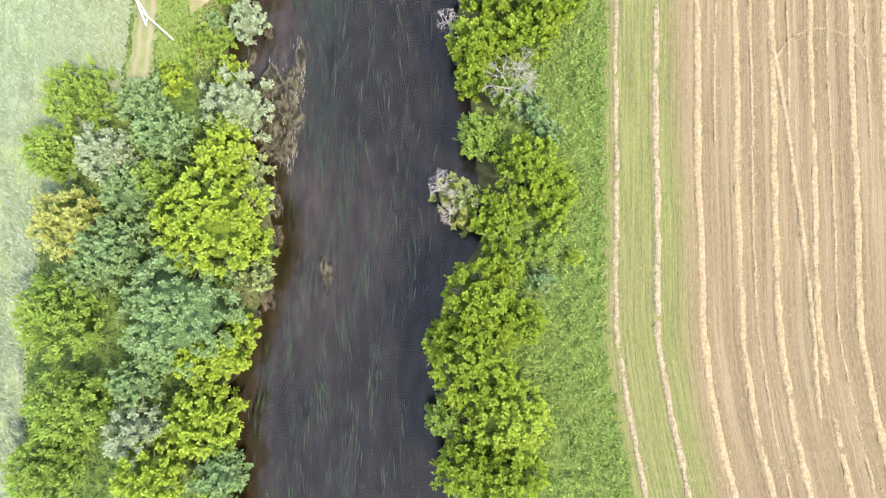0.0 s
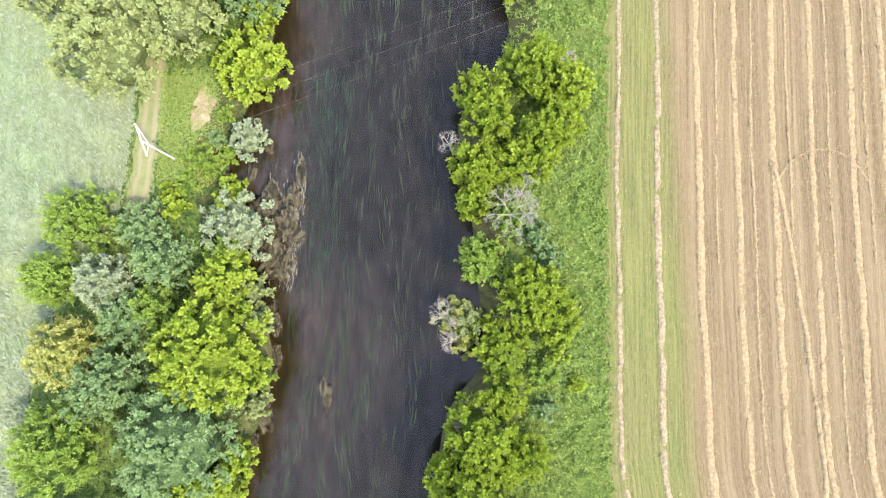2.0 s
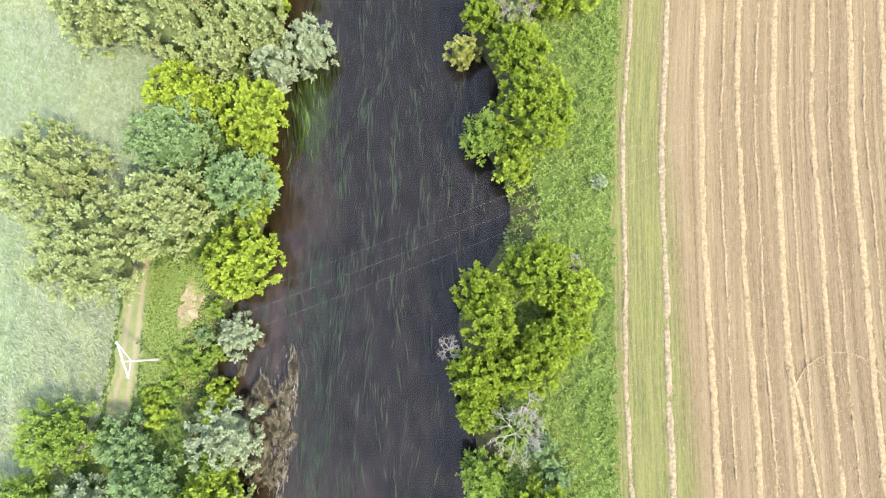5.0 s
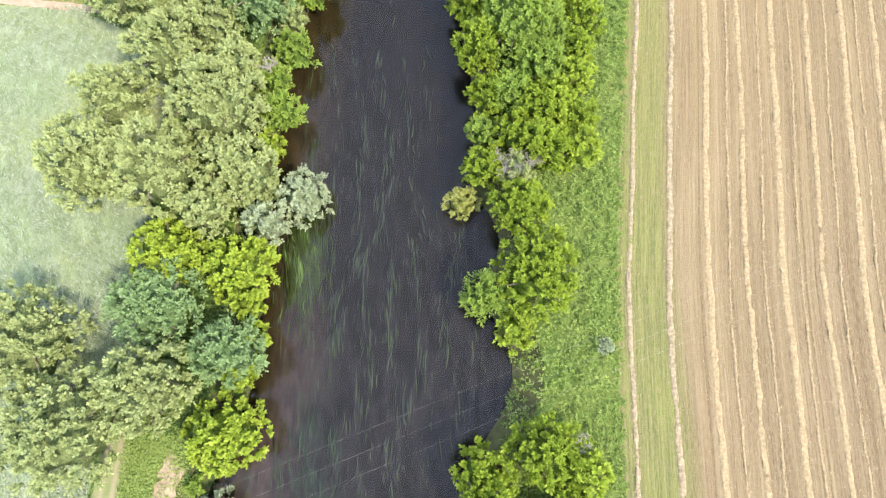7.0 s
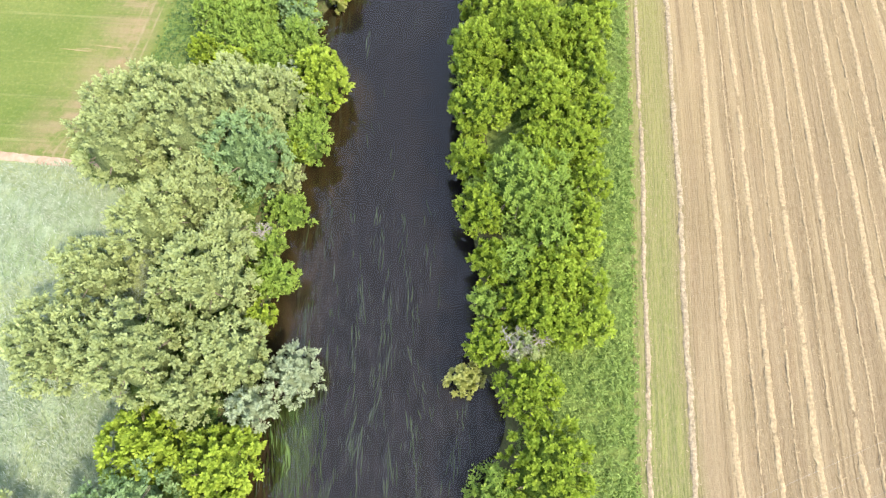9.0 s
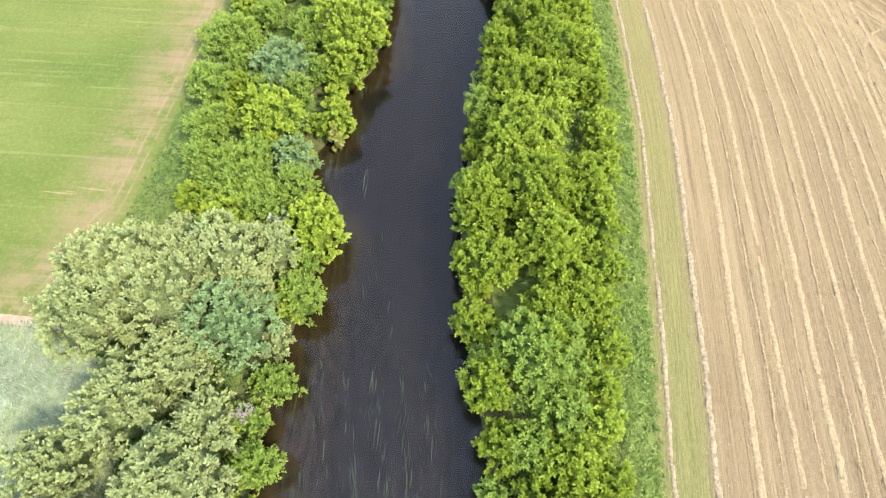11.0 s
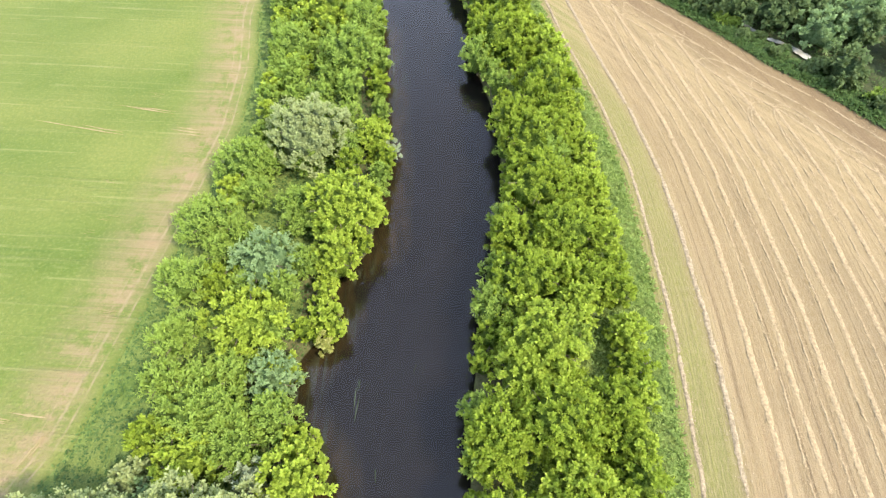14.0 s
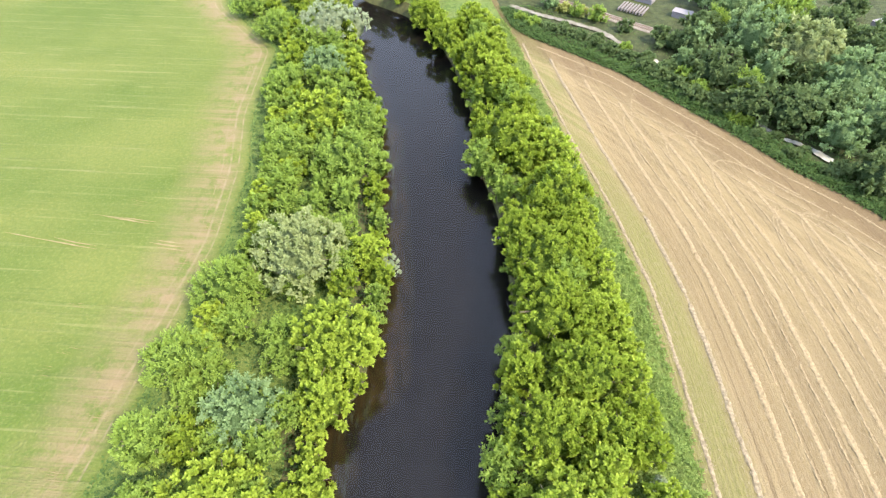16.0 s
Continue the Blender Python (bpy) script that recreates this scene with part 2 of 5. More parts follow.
def water_material():
    """Clear brown water: the sky mirrored by its Fresnel share, the bed seen through the rest."""
    k = Mat("water", 0.03)
    ripple = k.math("ADD", k.noise(k.coords(1.0, 0.6, 1.0), 1.6, 3), k.noise(k.coords(2.0, 0.5, 1.0), 2.2, 3))
    bump = k.node("Bump", Height=ripple, Strength=0.07, Distance=0.05)
    fres = k.node("Fresnel", IOR=1.39, Normal=bump.outputs["Normal"])
    clear = k.node("BsdfTransparent", Color=(0.60, 0.565, 0.53, 1))
    gloss = k.node("BsdfGlossy", Roughness=0.025, Normal=bump.outputs["Normal"])
    mx = k.node("MixShader", Fac=fres.outputs["Fac"])
    k.t.links.new(clear.outputs["BSDF"], mx.inputs[1])
    k.t.links.new(gloss.outputs["BSDF"], mx.inputs[2])
    k.t.links.new(mx.outputs["Shader"], k.t.nodes["Material Output"].inputs["Surface"])
    return k.m


# ---- the plan: curves along the river, given as (y, x) ----
WEST_SHORE = ((-120, -36), (-35, -35.5), (-20, -38), (-14, -36), (-3, -31.5), (5, -30), (17, -33), (23, -36), (32, -38.5), (40, -39), (48, -36), (60, -32), (80, -31.5), (102, -31), (116, -29.5), (131, -26.5), (142, -23.5), (148, -24.5), (155, -31), (163, -27), (170, -22), (178, -25), (184, -17), (191, -16), (212, -15), (230, -16.5), (262, -18), (285, -26), (310, -30), (335, -34), (430, -50))
EAST_SHORE = ((-120, 0), (-35, -1), (-20, -3.5), (-10, -4), (-2, -2.5), (5, 4), (12, 3), (25, 2), (36, 1), (44, -1), (50, 3), (57, 8), (64, 8.5), (68, 6.5), (74, 3), (80, 7), (85, 7), (92, 2), (105, 4), (120, 2), (135, 1), (150, 1), (172, 5), (184, 8), (200, 11), (220, 11.5), (230, 10.5), (245, 7.5), (270, 7), (295, 3), (322, -4), (334, -16), (344, -29), (356, -34), (430, -47))
WEST_FIELD = ((-120, -64), (-40, -66), (-10, -68), (10, -66), (20, -58), (30, -54.6), (45, -53.4), (60, -54), (70, -56), (90, -59), (110, -58.5), (121, -61), (127, -68.5), (148, -58.2), (170, -54.7), (199, -50.1), (218, -47.4), (242, -48), (265, -51.7), (300, -52), (332, -75), (430, -95))
EAST_FIELD = ((-120, 36), (-34, 25.3), (-23, 23.1), (-10, 21.5), (16, 22), (40, 22.8), (64, 24), (75, 24.7), (89, 26.4), (115, 29.6), (131, 31.4), (147, 33.2), (168, 35.3), (187, 36.1), (206, 36.2), (222, 34.6), (252, 29.9), (280, 26), (310, 22.6), (330, 19), (430, 6))
HEADLAND = ((-120, 270), (0, 210), (140, 150), (222, 96), (230, 91.2), (240, 82.8), (254, 74.4), (268.6, 64.3), (285, 52.7), (299, 38.2), (309, 27), (316, 23), (330, 21), (430, 8))
WATER, BED = -3.3, -4.6


def curve(points, y):
    """x of a plan curve at y, smoothed a little."""
    ys, xs = np.array(points, float).T
    return sum(np.interp(y + d, ys, xs) for d in (-2.4, -1.2, 0.0, 1.2, 2.4)) / 5


def ground_height(x, y):
    w, e = curve(WEST_SHORE, y), curve(EAST_SHORE, y)
    d = max(w - x, x - e)
    return float(np.interp(d, (-4, 0, 1.2, 4.5), (BED, WATER - 0.1, -2.2, 0.0)))


def meadow_edge(y):
    """How far the meadow reaches in past the field edge, under the poplars."""
    return np.interp(y, (56, 62, 118, 124), (0.0, 9.0, 9.0, 0.0))


def mesh_object(name, verts, faces, materials, parent=None, label="", smooth=False, slots=None, attrs=None):
    """One mesh from arrays of vertices and quads."""
    verts, faces = np.asarray(verts, np.float32), np.asarray(faces, np.int32)
    me = bpy.data.meshes.new(name)
    n = faces.shape[1]
    me.vertices.add(len(verts))
    me.vertices.foreach_set("co", verts.ravel())
    me.loops.add(faces.size)
    me.loops.foreach_set("vertex_index", faces.ravel())
    me.polygons.add(len(faces))
    me.polygons.foreach_set("loop_start", np.arange(0, faces.size, n, dtype=np.int32))
    for m in materials if isinstance(materials, (list, tuple)) else [materials]:
        me.materials.append(m)
    if slots is not None:
        me.polygons.foreach_set("material_index", np.asarray(slots, np.int32))
    me.polygons.foreach_set("use_smooth", np.full(len(faces), smooth))
    for key, values in (attrs or {}).items():
        me.attributes.new(key, "FLOAT", "POINT").data.foreach_set("value", np.asarray(values, np.float32))
    me.update(calc_edges=True)
    ob = new(name, me)
    if parent is not None:
        ob.parent = parent
    if label:
        tagged(ob, label)
    return ob


def part(name, bm, material, parent, label=""):
    """A bmesh as one mesh under a thing or a part."""
    me = bpy.data.meshes.new(name)
    bm.to_mesh(me)
    bm.free()
    me.materials.append(material)
    ob = new(name, me)
    ob.parent = parent
    if label:
        tagged(ob, label)
    return ob


def thing(name, x, y, z, label, category, group="", turn=0.0):
    ob = new(name)
    ob.matrix_basis = pose(x, y, z, 0, 0, turn)
    ob.empty_display_size = 0.5
    return tagged(ob, label, category, group)


# ---- ground: one sheet, its columns following the plan's curves ----
def build_ground():
    ys = np.r_[-3000, -1200, -500, -250, np.arange(-120, 431, 1.25), 520, 700, 1200, 3000]
    yy = np.clip(ys, -120, 430)
    far = np.abs(ys - yy)
    w, e = curve(WEST_SHORE, yy), curve(EAST_SHORE, yy)
    wf, ef, hd = curve(WEST_FIELD, yy) + meadow_edge(yy), curve(EAST_FIELD, yy), curve(HEADLAND, yy)
    o = np.ones_like(ys)
    keys = [-3000 * o, -400 * o, wf - 22, wf, np.maximum(wf + 1, w - 4.5), w - 1.2, w, w + 4, e - 4, e, e + 1.2, np.minimum(e + 4.5, ef - 1.5), ef, np.maximum(hd, ef + 1), np.maximum(hd, ef + 1) + 12, 400 * o, 3000 * o]
    zs = [0, 0, 0, 0, 0, -2.2, WATER - 0.1, BED, BED, WATER - 0.1, -2.2, 0, 0, 0, 0.5, 2, 2]
    counts = [2, 12, 12, 10, 3, 2, 4, 14, 4, 2, 3, 12, 30, 6, 10, 2]
    slots = [0, 0, 0, 1, 2, 2, 3, 3, 3, 2, 2, 1, 4, 5, 5, 5]
    cols, zcol, slot = [], [], []
    for i, n in enumerate(counts):
        for j in range(n):
            u = j / n
            cols.append(keys[i] * (1 - u) + keys[i + 1] * u)
            zcol.append(zs[i] * (1 - u) + zs[i + 1] * u)
            slot.append(slots[i])
    cols.append(keys[-1]), zcol.append(zs[-1])
    X = np.stack(cols, 1)
    Y = np.repeat(ys[:, None], X.shape[1], 1)
    Z = np.repeat(np.array(zcol)[None, :], len(ys), 0)
    rng = np.random.default_rng(3)
    lift = rng.normal(0, 0.06, Z.shape)
    lift[:, :24] *= 0.2
    Z = Z + lift
    across = np.where(X < w[:, None], X - wf[:, None], X - ef[:, None])
    reach = np.interp(yy, (25, 75, 170), (22, 13, 8))[:, None]
    depth = np.clip((X - w[:, None] - 0.8) / reach, 0, 1)
    nr, nc = X.shape
    a = (np.arange(nr - 1)[:, None] * nc + np.arange(nc - 1)[None, :]).ravel()
    faces = np.stack([a, a + 1, a + nc + 1, a + nc], 1)
    mids = (ys[:-1] + ys[1:]) / 2
    sl = np.repeat(np.array(slot)[None, :], nr - 1, 0)
    crop_rows = np.repeat(mids[:, None] > 127, nc - 1, 1)
    sl = np.where((sl == 0) & crop_rows, 6, sl)
    verts = np.stack([X, Y, Z], -1).reshape(-1, 3)
    mats = [meadow(), rough_grass(), bank_earth(), river_bed(), stubble(), wood_floor(), crop()]
    ob = mesh_object("ground", verts, faces, mats, smooth=True, slots=sl.ravel(), attrs={"across": across.ravel(), "head": (hd[:, None] - X).ravel(), "depth": depth.ravel()})
    tagged(ob, "river valley ground with pale meadow, green crop, rough banks and straw stubble", "ground", kind="structure")


build_ground()


def build_water():
    ys = np.r_[-3000, -1000, -300, np.arange(-120, 431, 4.0), 600, 1200, 3000]
    yy = np.clip(ys, -120, 430)
    w, e = curve(WEST_SHORE, yy) - 0.9, curve(EAST_SHORE, yy) + 0.9
    us = np.linspace(0, 1, 9)
    X = w[:, None] * (1 - us) + e[:, None] * us
    Y = np.repeat(ys[:, None], 9, 1)
    nr, nc = X.shape
    a = (np.arange(nr - 1)[:, None] * nc + np.arange(nc - 1)[None, :]).ravel()
    ob = mesh_object("water", np.stack([X, Y, np.full_like(X, WATER)], -1).reshape(-1, 3), np.stack([a, a + 1, a + nc + 1, a + nc], 1), water_material(), smooth=True)
    tagged(ob, "calm dark river water reflecting the hazy sky", "water", kind="structure")


build_water()

# ---- trees ----
# name, label, then leaf length, its half width as a share, shoot length and upward pull
KINDS = {
    GREEN: ("willow_tree", "leafy mid-green willow growing on the river bank", (0.40, 0.17, 1.55, 1.05)),
    FRESH: ("hornbeam_tree", "fresh green broadleaf tree with upright leafy shoots", (0.42, 0.21, 1.25, 1.0)),
    LIME: ("maple_tree", "bright yellow-green maple with a dense crown", (0.42, 0.24, 1.0, 0.55)),
    DUSK: ("alder_tree", "dusky blue-green alder with fine foliage", (0.38, 0.19, 1.1, 0.6)),
    DEEP: ("ash_tree", "dark green ash with heavy foliage at the wood", (0.42, 0.24, 1.2, 0.35)),
    SILVER: ("silver_willow_tree", "pale silver-grey willow with soft rounded foliage", (0.36, 0.18, 1.05, 0.6)),
    SAGE: ("poplar_tree", "tall sage-green poplar with a broad clumpy crown", (0.40, 0.22, 1.25, 0.8)),
    STRAW: ("hawthorn_tree", "pale straw-yellow hawthorn bush beside the trees", (0.38, 0.2, 1.0, 0.35)),
}


def leaf_quads(rng, pos, way, nor, length, width=0.36):
    """Folded leaves that start at pos and run along way, facing nor."""
    side = np.cross(way, nor)
    side /= np.linalg.norm(side, axis=1)[:, None] + 1e-9
    face = np.cross(side, way)
    ln = (length * rng.uniform(0.7, 1.3, len(pos)))[:, None]
    mid = pos + way * ln * 0.5 + face * ln * 0.1
    quad = np.stack([pos, mid + side * ln * width, pos + way * ln, mid - side * ln * width], 1)
    return quad.reshape(-1, 3)


def unit(v):
    return v / (np.linalg.norm(v, axis=1)[:, None] + 1e-9)


def crown_arrays(rng, r, h, style, density, coarse):
    """A crown of boughs set with rounded puffs of leafy shoots over a dense inner mass. Vertices, quads, tone of each vertex."""
    leaf, width, shoot, pull = style
    leaf = leaf * coarse
    base = max(0.3, 0.10 * h)
    zc = base + 0.28 * (h - base)
    puff = shoot * float(np.clip(r / 4.5, 0.45, 1.1)) * coarse**0.5
    axes = np.array([r - 0.75 * puff, r - 0.75 * puff, h - zc - 0.75 * puff])
    axes[:2] *= rng.uniform(0.92, 1.08, 2)
    # boughs: rounded lobes spread evenly over the dome
    nb = int(np.clip(5 + 1.6 * r, 7, 24))
    zb = 1.0 - 1.25 * (np.arange(nb) + 0.5) / nb
    ab = rng.uniform(0, 6.28) + np.arange(nb) * 2.4 + rng.normal(0, 0.3, nb)
    bough = unit(np.stack([np.cos(ab) * np.sqrt(1 - zb**2), np.sin(ab) * np.sqrt(1 - zb**2), zb + rng.normal(0, 0.08, nb)], 1))
    size = 2.05 / math.sqrt(nb) * rng.uniform(0.8, 1.2, nb)
    reach = rng.uniform(0.84, 1.06, nb)

    def surface(d):
        far = np.arccos(np.clip(d @ bough.T, -1, 1)) / size
        lift = reach * (0.72 + 0.28 * np.sqrt(np.clip(1 - far**2, 0, 1)))
        own = lift.argmax(1)
        return lift[np.arange(len(d)), own], own

    # the inner mass, its dark tone painting shade between the leaves
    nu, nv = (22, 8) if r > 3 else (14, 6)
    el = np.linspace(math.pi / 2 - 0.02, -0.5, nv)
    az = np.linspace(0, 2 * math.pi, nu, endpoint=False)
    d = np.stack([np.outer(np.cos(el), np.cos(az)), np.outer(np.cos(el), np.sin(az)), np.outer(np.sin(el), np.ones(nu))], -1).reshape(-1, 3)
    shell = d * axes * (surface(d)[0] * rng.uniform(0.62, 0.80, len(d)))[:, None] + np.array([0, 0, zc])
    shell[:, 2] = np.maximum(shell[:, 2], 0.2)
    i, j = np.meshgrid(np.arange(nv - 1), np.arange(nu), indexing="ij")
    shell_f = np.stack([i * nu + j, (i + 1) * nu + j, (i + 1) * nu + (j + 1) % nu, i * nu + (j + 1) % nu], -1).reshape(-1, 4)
    # puffs, spaced over the boughs, each a fan of shoots
    per, fan = 8, 6
    n_puff = max(10, int(density * r * r * (0.55 + 0.45 * h / max(r * 1.6, 1)) / (per * fan * coarse**2)))
    zp = 1.0 - 1.3 * ((np.arange(n_puff) + 0.5) / n_puff) ** 1.2
    ap = rng.uniform(0, 6.28) + np.arange(n_puff) * 2.39996 + rng.normal(0, 0.12, n_puff)
    p = unit(np.stack([np.cos(ap) * np.sqrt(1 - zp**2), np.sin(ap) * np.sqrt(1 - zp**2), zp + rng.normal(0, 0.05, n_puff)], 1))
    dist, own = surface(p)
    heart = p * axes * (dist * rng.uniform(0.86, 1.06, n_puff))[:, None] + np.array([0, 0, zc])
    big = puff * rng.uniform(0.62, 1.15, n_puff)
    out_n = unit(p / axes)
    of = np.repeat(np.arange(n_puff), fan)
    nc = len(of)
    axis = unit(out_n[of] * 0.70 + 0.75 * unit(rng.normal(size=(nc, 3))) + np.array([0, 0, pull]))
    root = heart[of] + axis * (big[of] * rng.uniform(0.05, 0.30, nc))[:, None]
    long = big[of] * rng.uniform(0.6, 1.0, nc)
    wide = 0.24 * long
    many = np.repeat(np.arange(nc), per)
    m = len(many)
    t = np.tile((np.arange(per) + 0.4) / per, nc) + rng.uniform(-0.06, 0.06, m)
    out = unit(np.cross(axis[many], unit(rng.normal(size=(m, 3)))))
    pos = root[many] + axis[many] * (long[many] * t)[:, None] + out * (wide[many] * (1.0 - t) * rng.uniform(0.3, 1.0, m))[:, None]
    way = unit(axis[many] * (0.45 + 0.7 * t)[:, None] + out * 0.75 + rng.normal(0, 0.15, (m, 3)))
    nor = unit(axis[many] * 0.75 + out * 0.25 + np.array([0, 0, 0.25]) + rng.normal(0, 0.2, (m, 3)))
    pos[:, 2] = np.maximum(pos[:, 2], 0.2)
    leaves = leaf_quads(rng, pos, way, nor, leaf * 1.26 * (1.15 - 0.35 * t), width * 1.35)
    # tone varies by bough, puff and shoot, and rises towards each tip
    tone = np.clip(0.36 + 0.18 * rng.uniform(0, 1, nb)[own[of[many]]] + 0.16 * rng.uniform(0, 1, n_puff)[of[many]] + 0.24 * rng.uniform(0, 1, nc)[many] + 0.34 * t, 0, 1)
    # broad leaves deep inside each puff, toned darker to stand in for shade
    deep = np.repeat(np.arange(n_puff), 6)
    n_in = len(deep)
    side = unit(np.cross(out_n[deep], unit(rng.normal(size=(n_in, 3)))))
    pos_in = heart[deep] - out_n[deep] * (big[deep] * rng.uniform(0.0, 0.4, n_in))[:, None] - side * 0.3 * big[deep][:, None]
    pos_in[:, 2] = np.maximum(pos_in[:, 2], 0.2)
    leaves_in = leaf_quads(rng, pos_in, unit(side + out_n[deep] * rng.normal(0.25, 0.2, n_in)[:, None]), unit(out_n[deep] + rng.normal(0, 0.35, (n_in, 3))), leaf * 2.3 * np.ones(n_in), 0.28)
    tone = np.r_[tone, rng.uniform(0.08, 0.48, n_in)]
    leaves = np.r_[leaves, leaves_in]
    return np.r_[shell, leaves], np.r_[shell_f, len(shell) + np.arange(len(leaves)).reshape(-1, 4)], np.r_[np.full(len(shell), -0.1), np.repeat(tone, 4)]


def tube(bm, a, b, ra, rb, sides=7):
    """A tapered limb from a to b."""
    a, b = Vector(a), Vector(b)
    q = (b - a).to_track_quat("Z", "Y")
    rings = []
    for p, r in ((a, ra), (b, rb)):
        rings.append([bm.verts.new(p + q @ Vector((r * math.cos(2 * math.pi * i / sides), r * math.sin(2 * math.pi * i / sides), 0))) for i in range(sides)])
    for i in range(sides):
        bm.faces.new((rings[0][i], rings[0][(i + 1) % sides], rings[1][(i + 1) % sides], rings[1][i]))
    bm.faces.new(rings[1])


TREE_COUNT = [0]


def tree(leaves, x, y, r, h, density=84.0):
    TREE_COUNT[0] += 1
    rng = np.random.default_rng(100 + TREE_COUNT[0])
    name, label, style = KINDS[leaves]
    if h < 4.5:
        name, label = "bush", "low leafy bush on the river bank"
    z = ground_height(x, y)
    top = h - z * 0.6
    ob = thing(name, x, y, z - 0.15, label, "bush" if h < 4.5 else "tree", "trees along the river")
    bm = bmesh.new()
    coarse = 1.8 if x > 60 else 1.5 if y > 225 else 1.0
    thick = 0.02 * h + 0.015 * r
    fork = Vector((rng.normal(0, 0.2), rng.normal(0, 0.2), top * 0.38))
    tube(bm, (0, 0, 0), fork, thick, thick * 0.7, 9)
    for i in range(6):
        a = 2 * math.pi * (i + rng.uniform(0, 0.6)) / 6
        mid = fork + Vector((math.cos(a) * r * 0.35, math.sin(a) * r * 0.35, top * rng.uniform(0.05, 0.16)))
        tube(bm, fork, mid, thick * 0.5, thick * 0.28)
        for _ in range(2 if coarse == 1.0 else 0):
            b = a + rng.uniform(-0.6, 0.6)
            tube(bm, mid, mid + Vector((math.cos(b) * r * 0.35, math.sin(b) * r * 0.35, top * rng.uniform(0.02, 0.08))), thick * 0.27, thick * 0.08, 5)
    part("trunk", bm, BARK, ob, "grey-brown trunk and limbs")
    v, f, tone = crown_arrays(rng, r, top, style, density, coarse)
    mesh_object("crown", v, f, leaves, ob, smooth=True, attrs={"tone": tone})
    return ob



# ---- field, banks and river: what grows and lies there ----
def scatter(name, label, category, material, pos, way, nor, length, width=0.3, seed=5):
    rng = np.random.default_rng(seed)
    v = leaf_quads(rng, pos, way, nor, length, width)
    n = len(pos)
    tone = np.repeat(np.clip(0.45 + 0.24 * clump_noise(pos[:, 0], pos[:, 1], 1.3, seed + 50) + 0.22 * clump_noise(pos[:, 0], pos[:, 1], 0.5, seed + 51) + rng.uniform(-0.25, 0.25, n), 0, 1), 4)
    ob = mesh_object(name, v, np.arange(4 * n).reshape(-1, 4), material, attrs={"tone": tone})
    return tagged(ob, label, category, kind="stuff")


def heights(x, y):
    w, e = curve(WEST_SHORE, y), curve(EAST_SHORE, y)
    return np.interp(np.maximum(w - x, x - e), (-4, 0, 1.2, 4.5), (BED, WATER - 0.1, -2.2, 0.0))


def clump_noise(x, y, scale, seed):
    """A cheap smooth noise of about -1 to 1."""
    rng = np.random.default_rng(seed)
    total = 0.0
    for _ in range(6):
        a, p, f = rng.uniform(0, 6.28), rng.uniform(0, 6.28), rng.uniform(0.6, 1.7) / scale
        total = total + np.sin((x * math.cos(a) + y * math.sin(a)) * f * 6.28 + p)
    return total / 3


WEED_LEAF = leaf_material("tall_weed_leaves", (0.125, 0.20, 0.045), (0.36, 0.46, 0.125), (0.46, 0.52, 0.19))
SCRUB_LEAF = leaf_material("scrub_leaves", (0.05, 0.10, 0.025), (0.115, 0.19, 0.05), (0.21, 0.28, 0.09))
MEADOW_LEAF = leaf_material("meadow_blades", (0.18, 0.235, 0.125), (0.45, 0.485, 0.38), (0.58, 0.60, 0.52))
HERB_LEAF = leaf_material("yellow_herb_leaves", (0.20, 0.28, 0.075), (0.32, 0.40, 0.11), (0.42, 0.46, 0.15))


def tufts(rng, x, y, z, tall, per, spread=1.0):
    """Blades that fan out of each tuft: roots, directions and normals."""
    n = len(x)
    many = np.repeat(np.arange(n), per)
    m = len(many)
    a = rng.uniform(0, 6.28, m)
    side = np.stack([np.cos(a), np.sin(a), np.zeros(m)], 1)
    way = unit(side * spread * rng.uniform(0.4, 1.6, m)[:, None] + np.array([0, 0, 0.4]) + rng.normal(0, 0.15, (m, 3)))
    pos = np.stack([x, y, z], 1)[many] + side * (0.12 * tall[many])[:, None] + np.array([0, 0, 1.0]) * (tall[many] * rng.uniform(0.25, 1.0, m))[:, None]
    nor = unit(np.array([0, 0, 0.8]) + side * 0.5 + rng.normal(0, 0.25, (m, 3)))
    return pos, way, nor


def build_tall_weeds():
    rng = np.random.default_rng(21)
    n = 13500
    y = rng.uniform(-60, 320, n)
    e, ef = curve(EAST_SHORE, y), curve(EAST_FIELD, y)
    x = ef + 0.5 - (ef + 0.5 - np.maximum(e, ef - 17.0)) * rng.uniform(0, 1, n) ** 1.15
    lump = clump_noise(x, y, 4.5, 4) + 0.6 * clump_noise(x, y, 1.6, 5)
    tall = np.clip(0.95 + 0.6 * lump, 0.15, 2.2) * np.clip((ef + 0.8 - x) / 4.0, 0.12, 1)
    pos, way, nor = tufts(rng, x, y, heights(x, y), tall, 7)
    scatter("tall_weeds", "dense tall nettles and weeds between the trees and the stubble", "weeds", WEED_LEAF, pos, way, nor, 0.62, 0.15, 6)


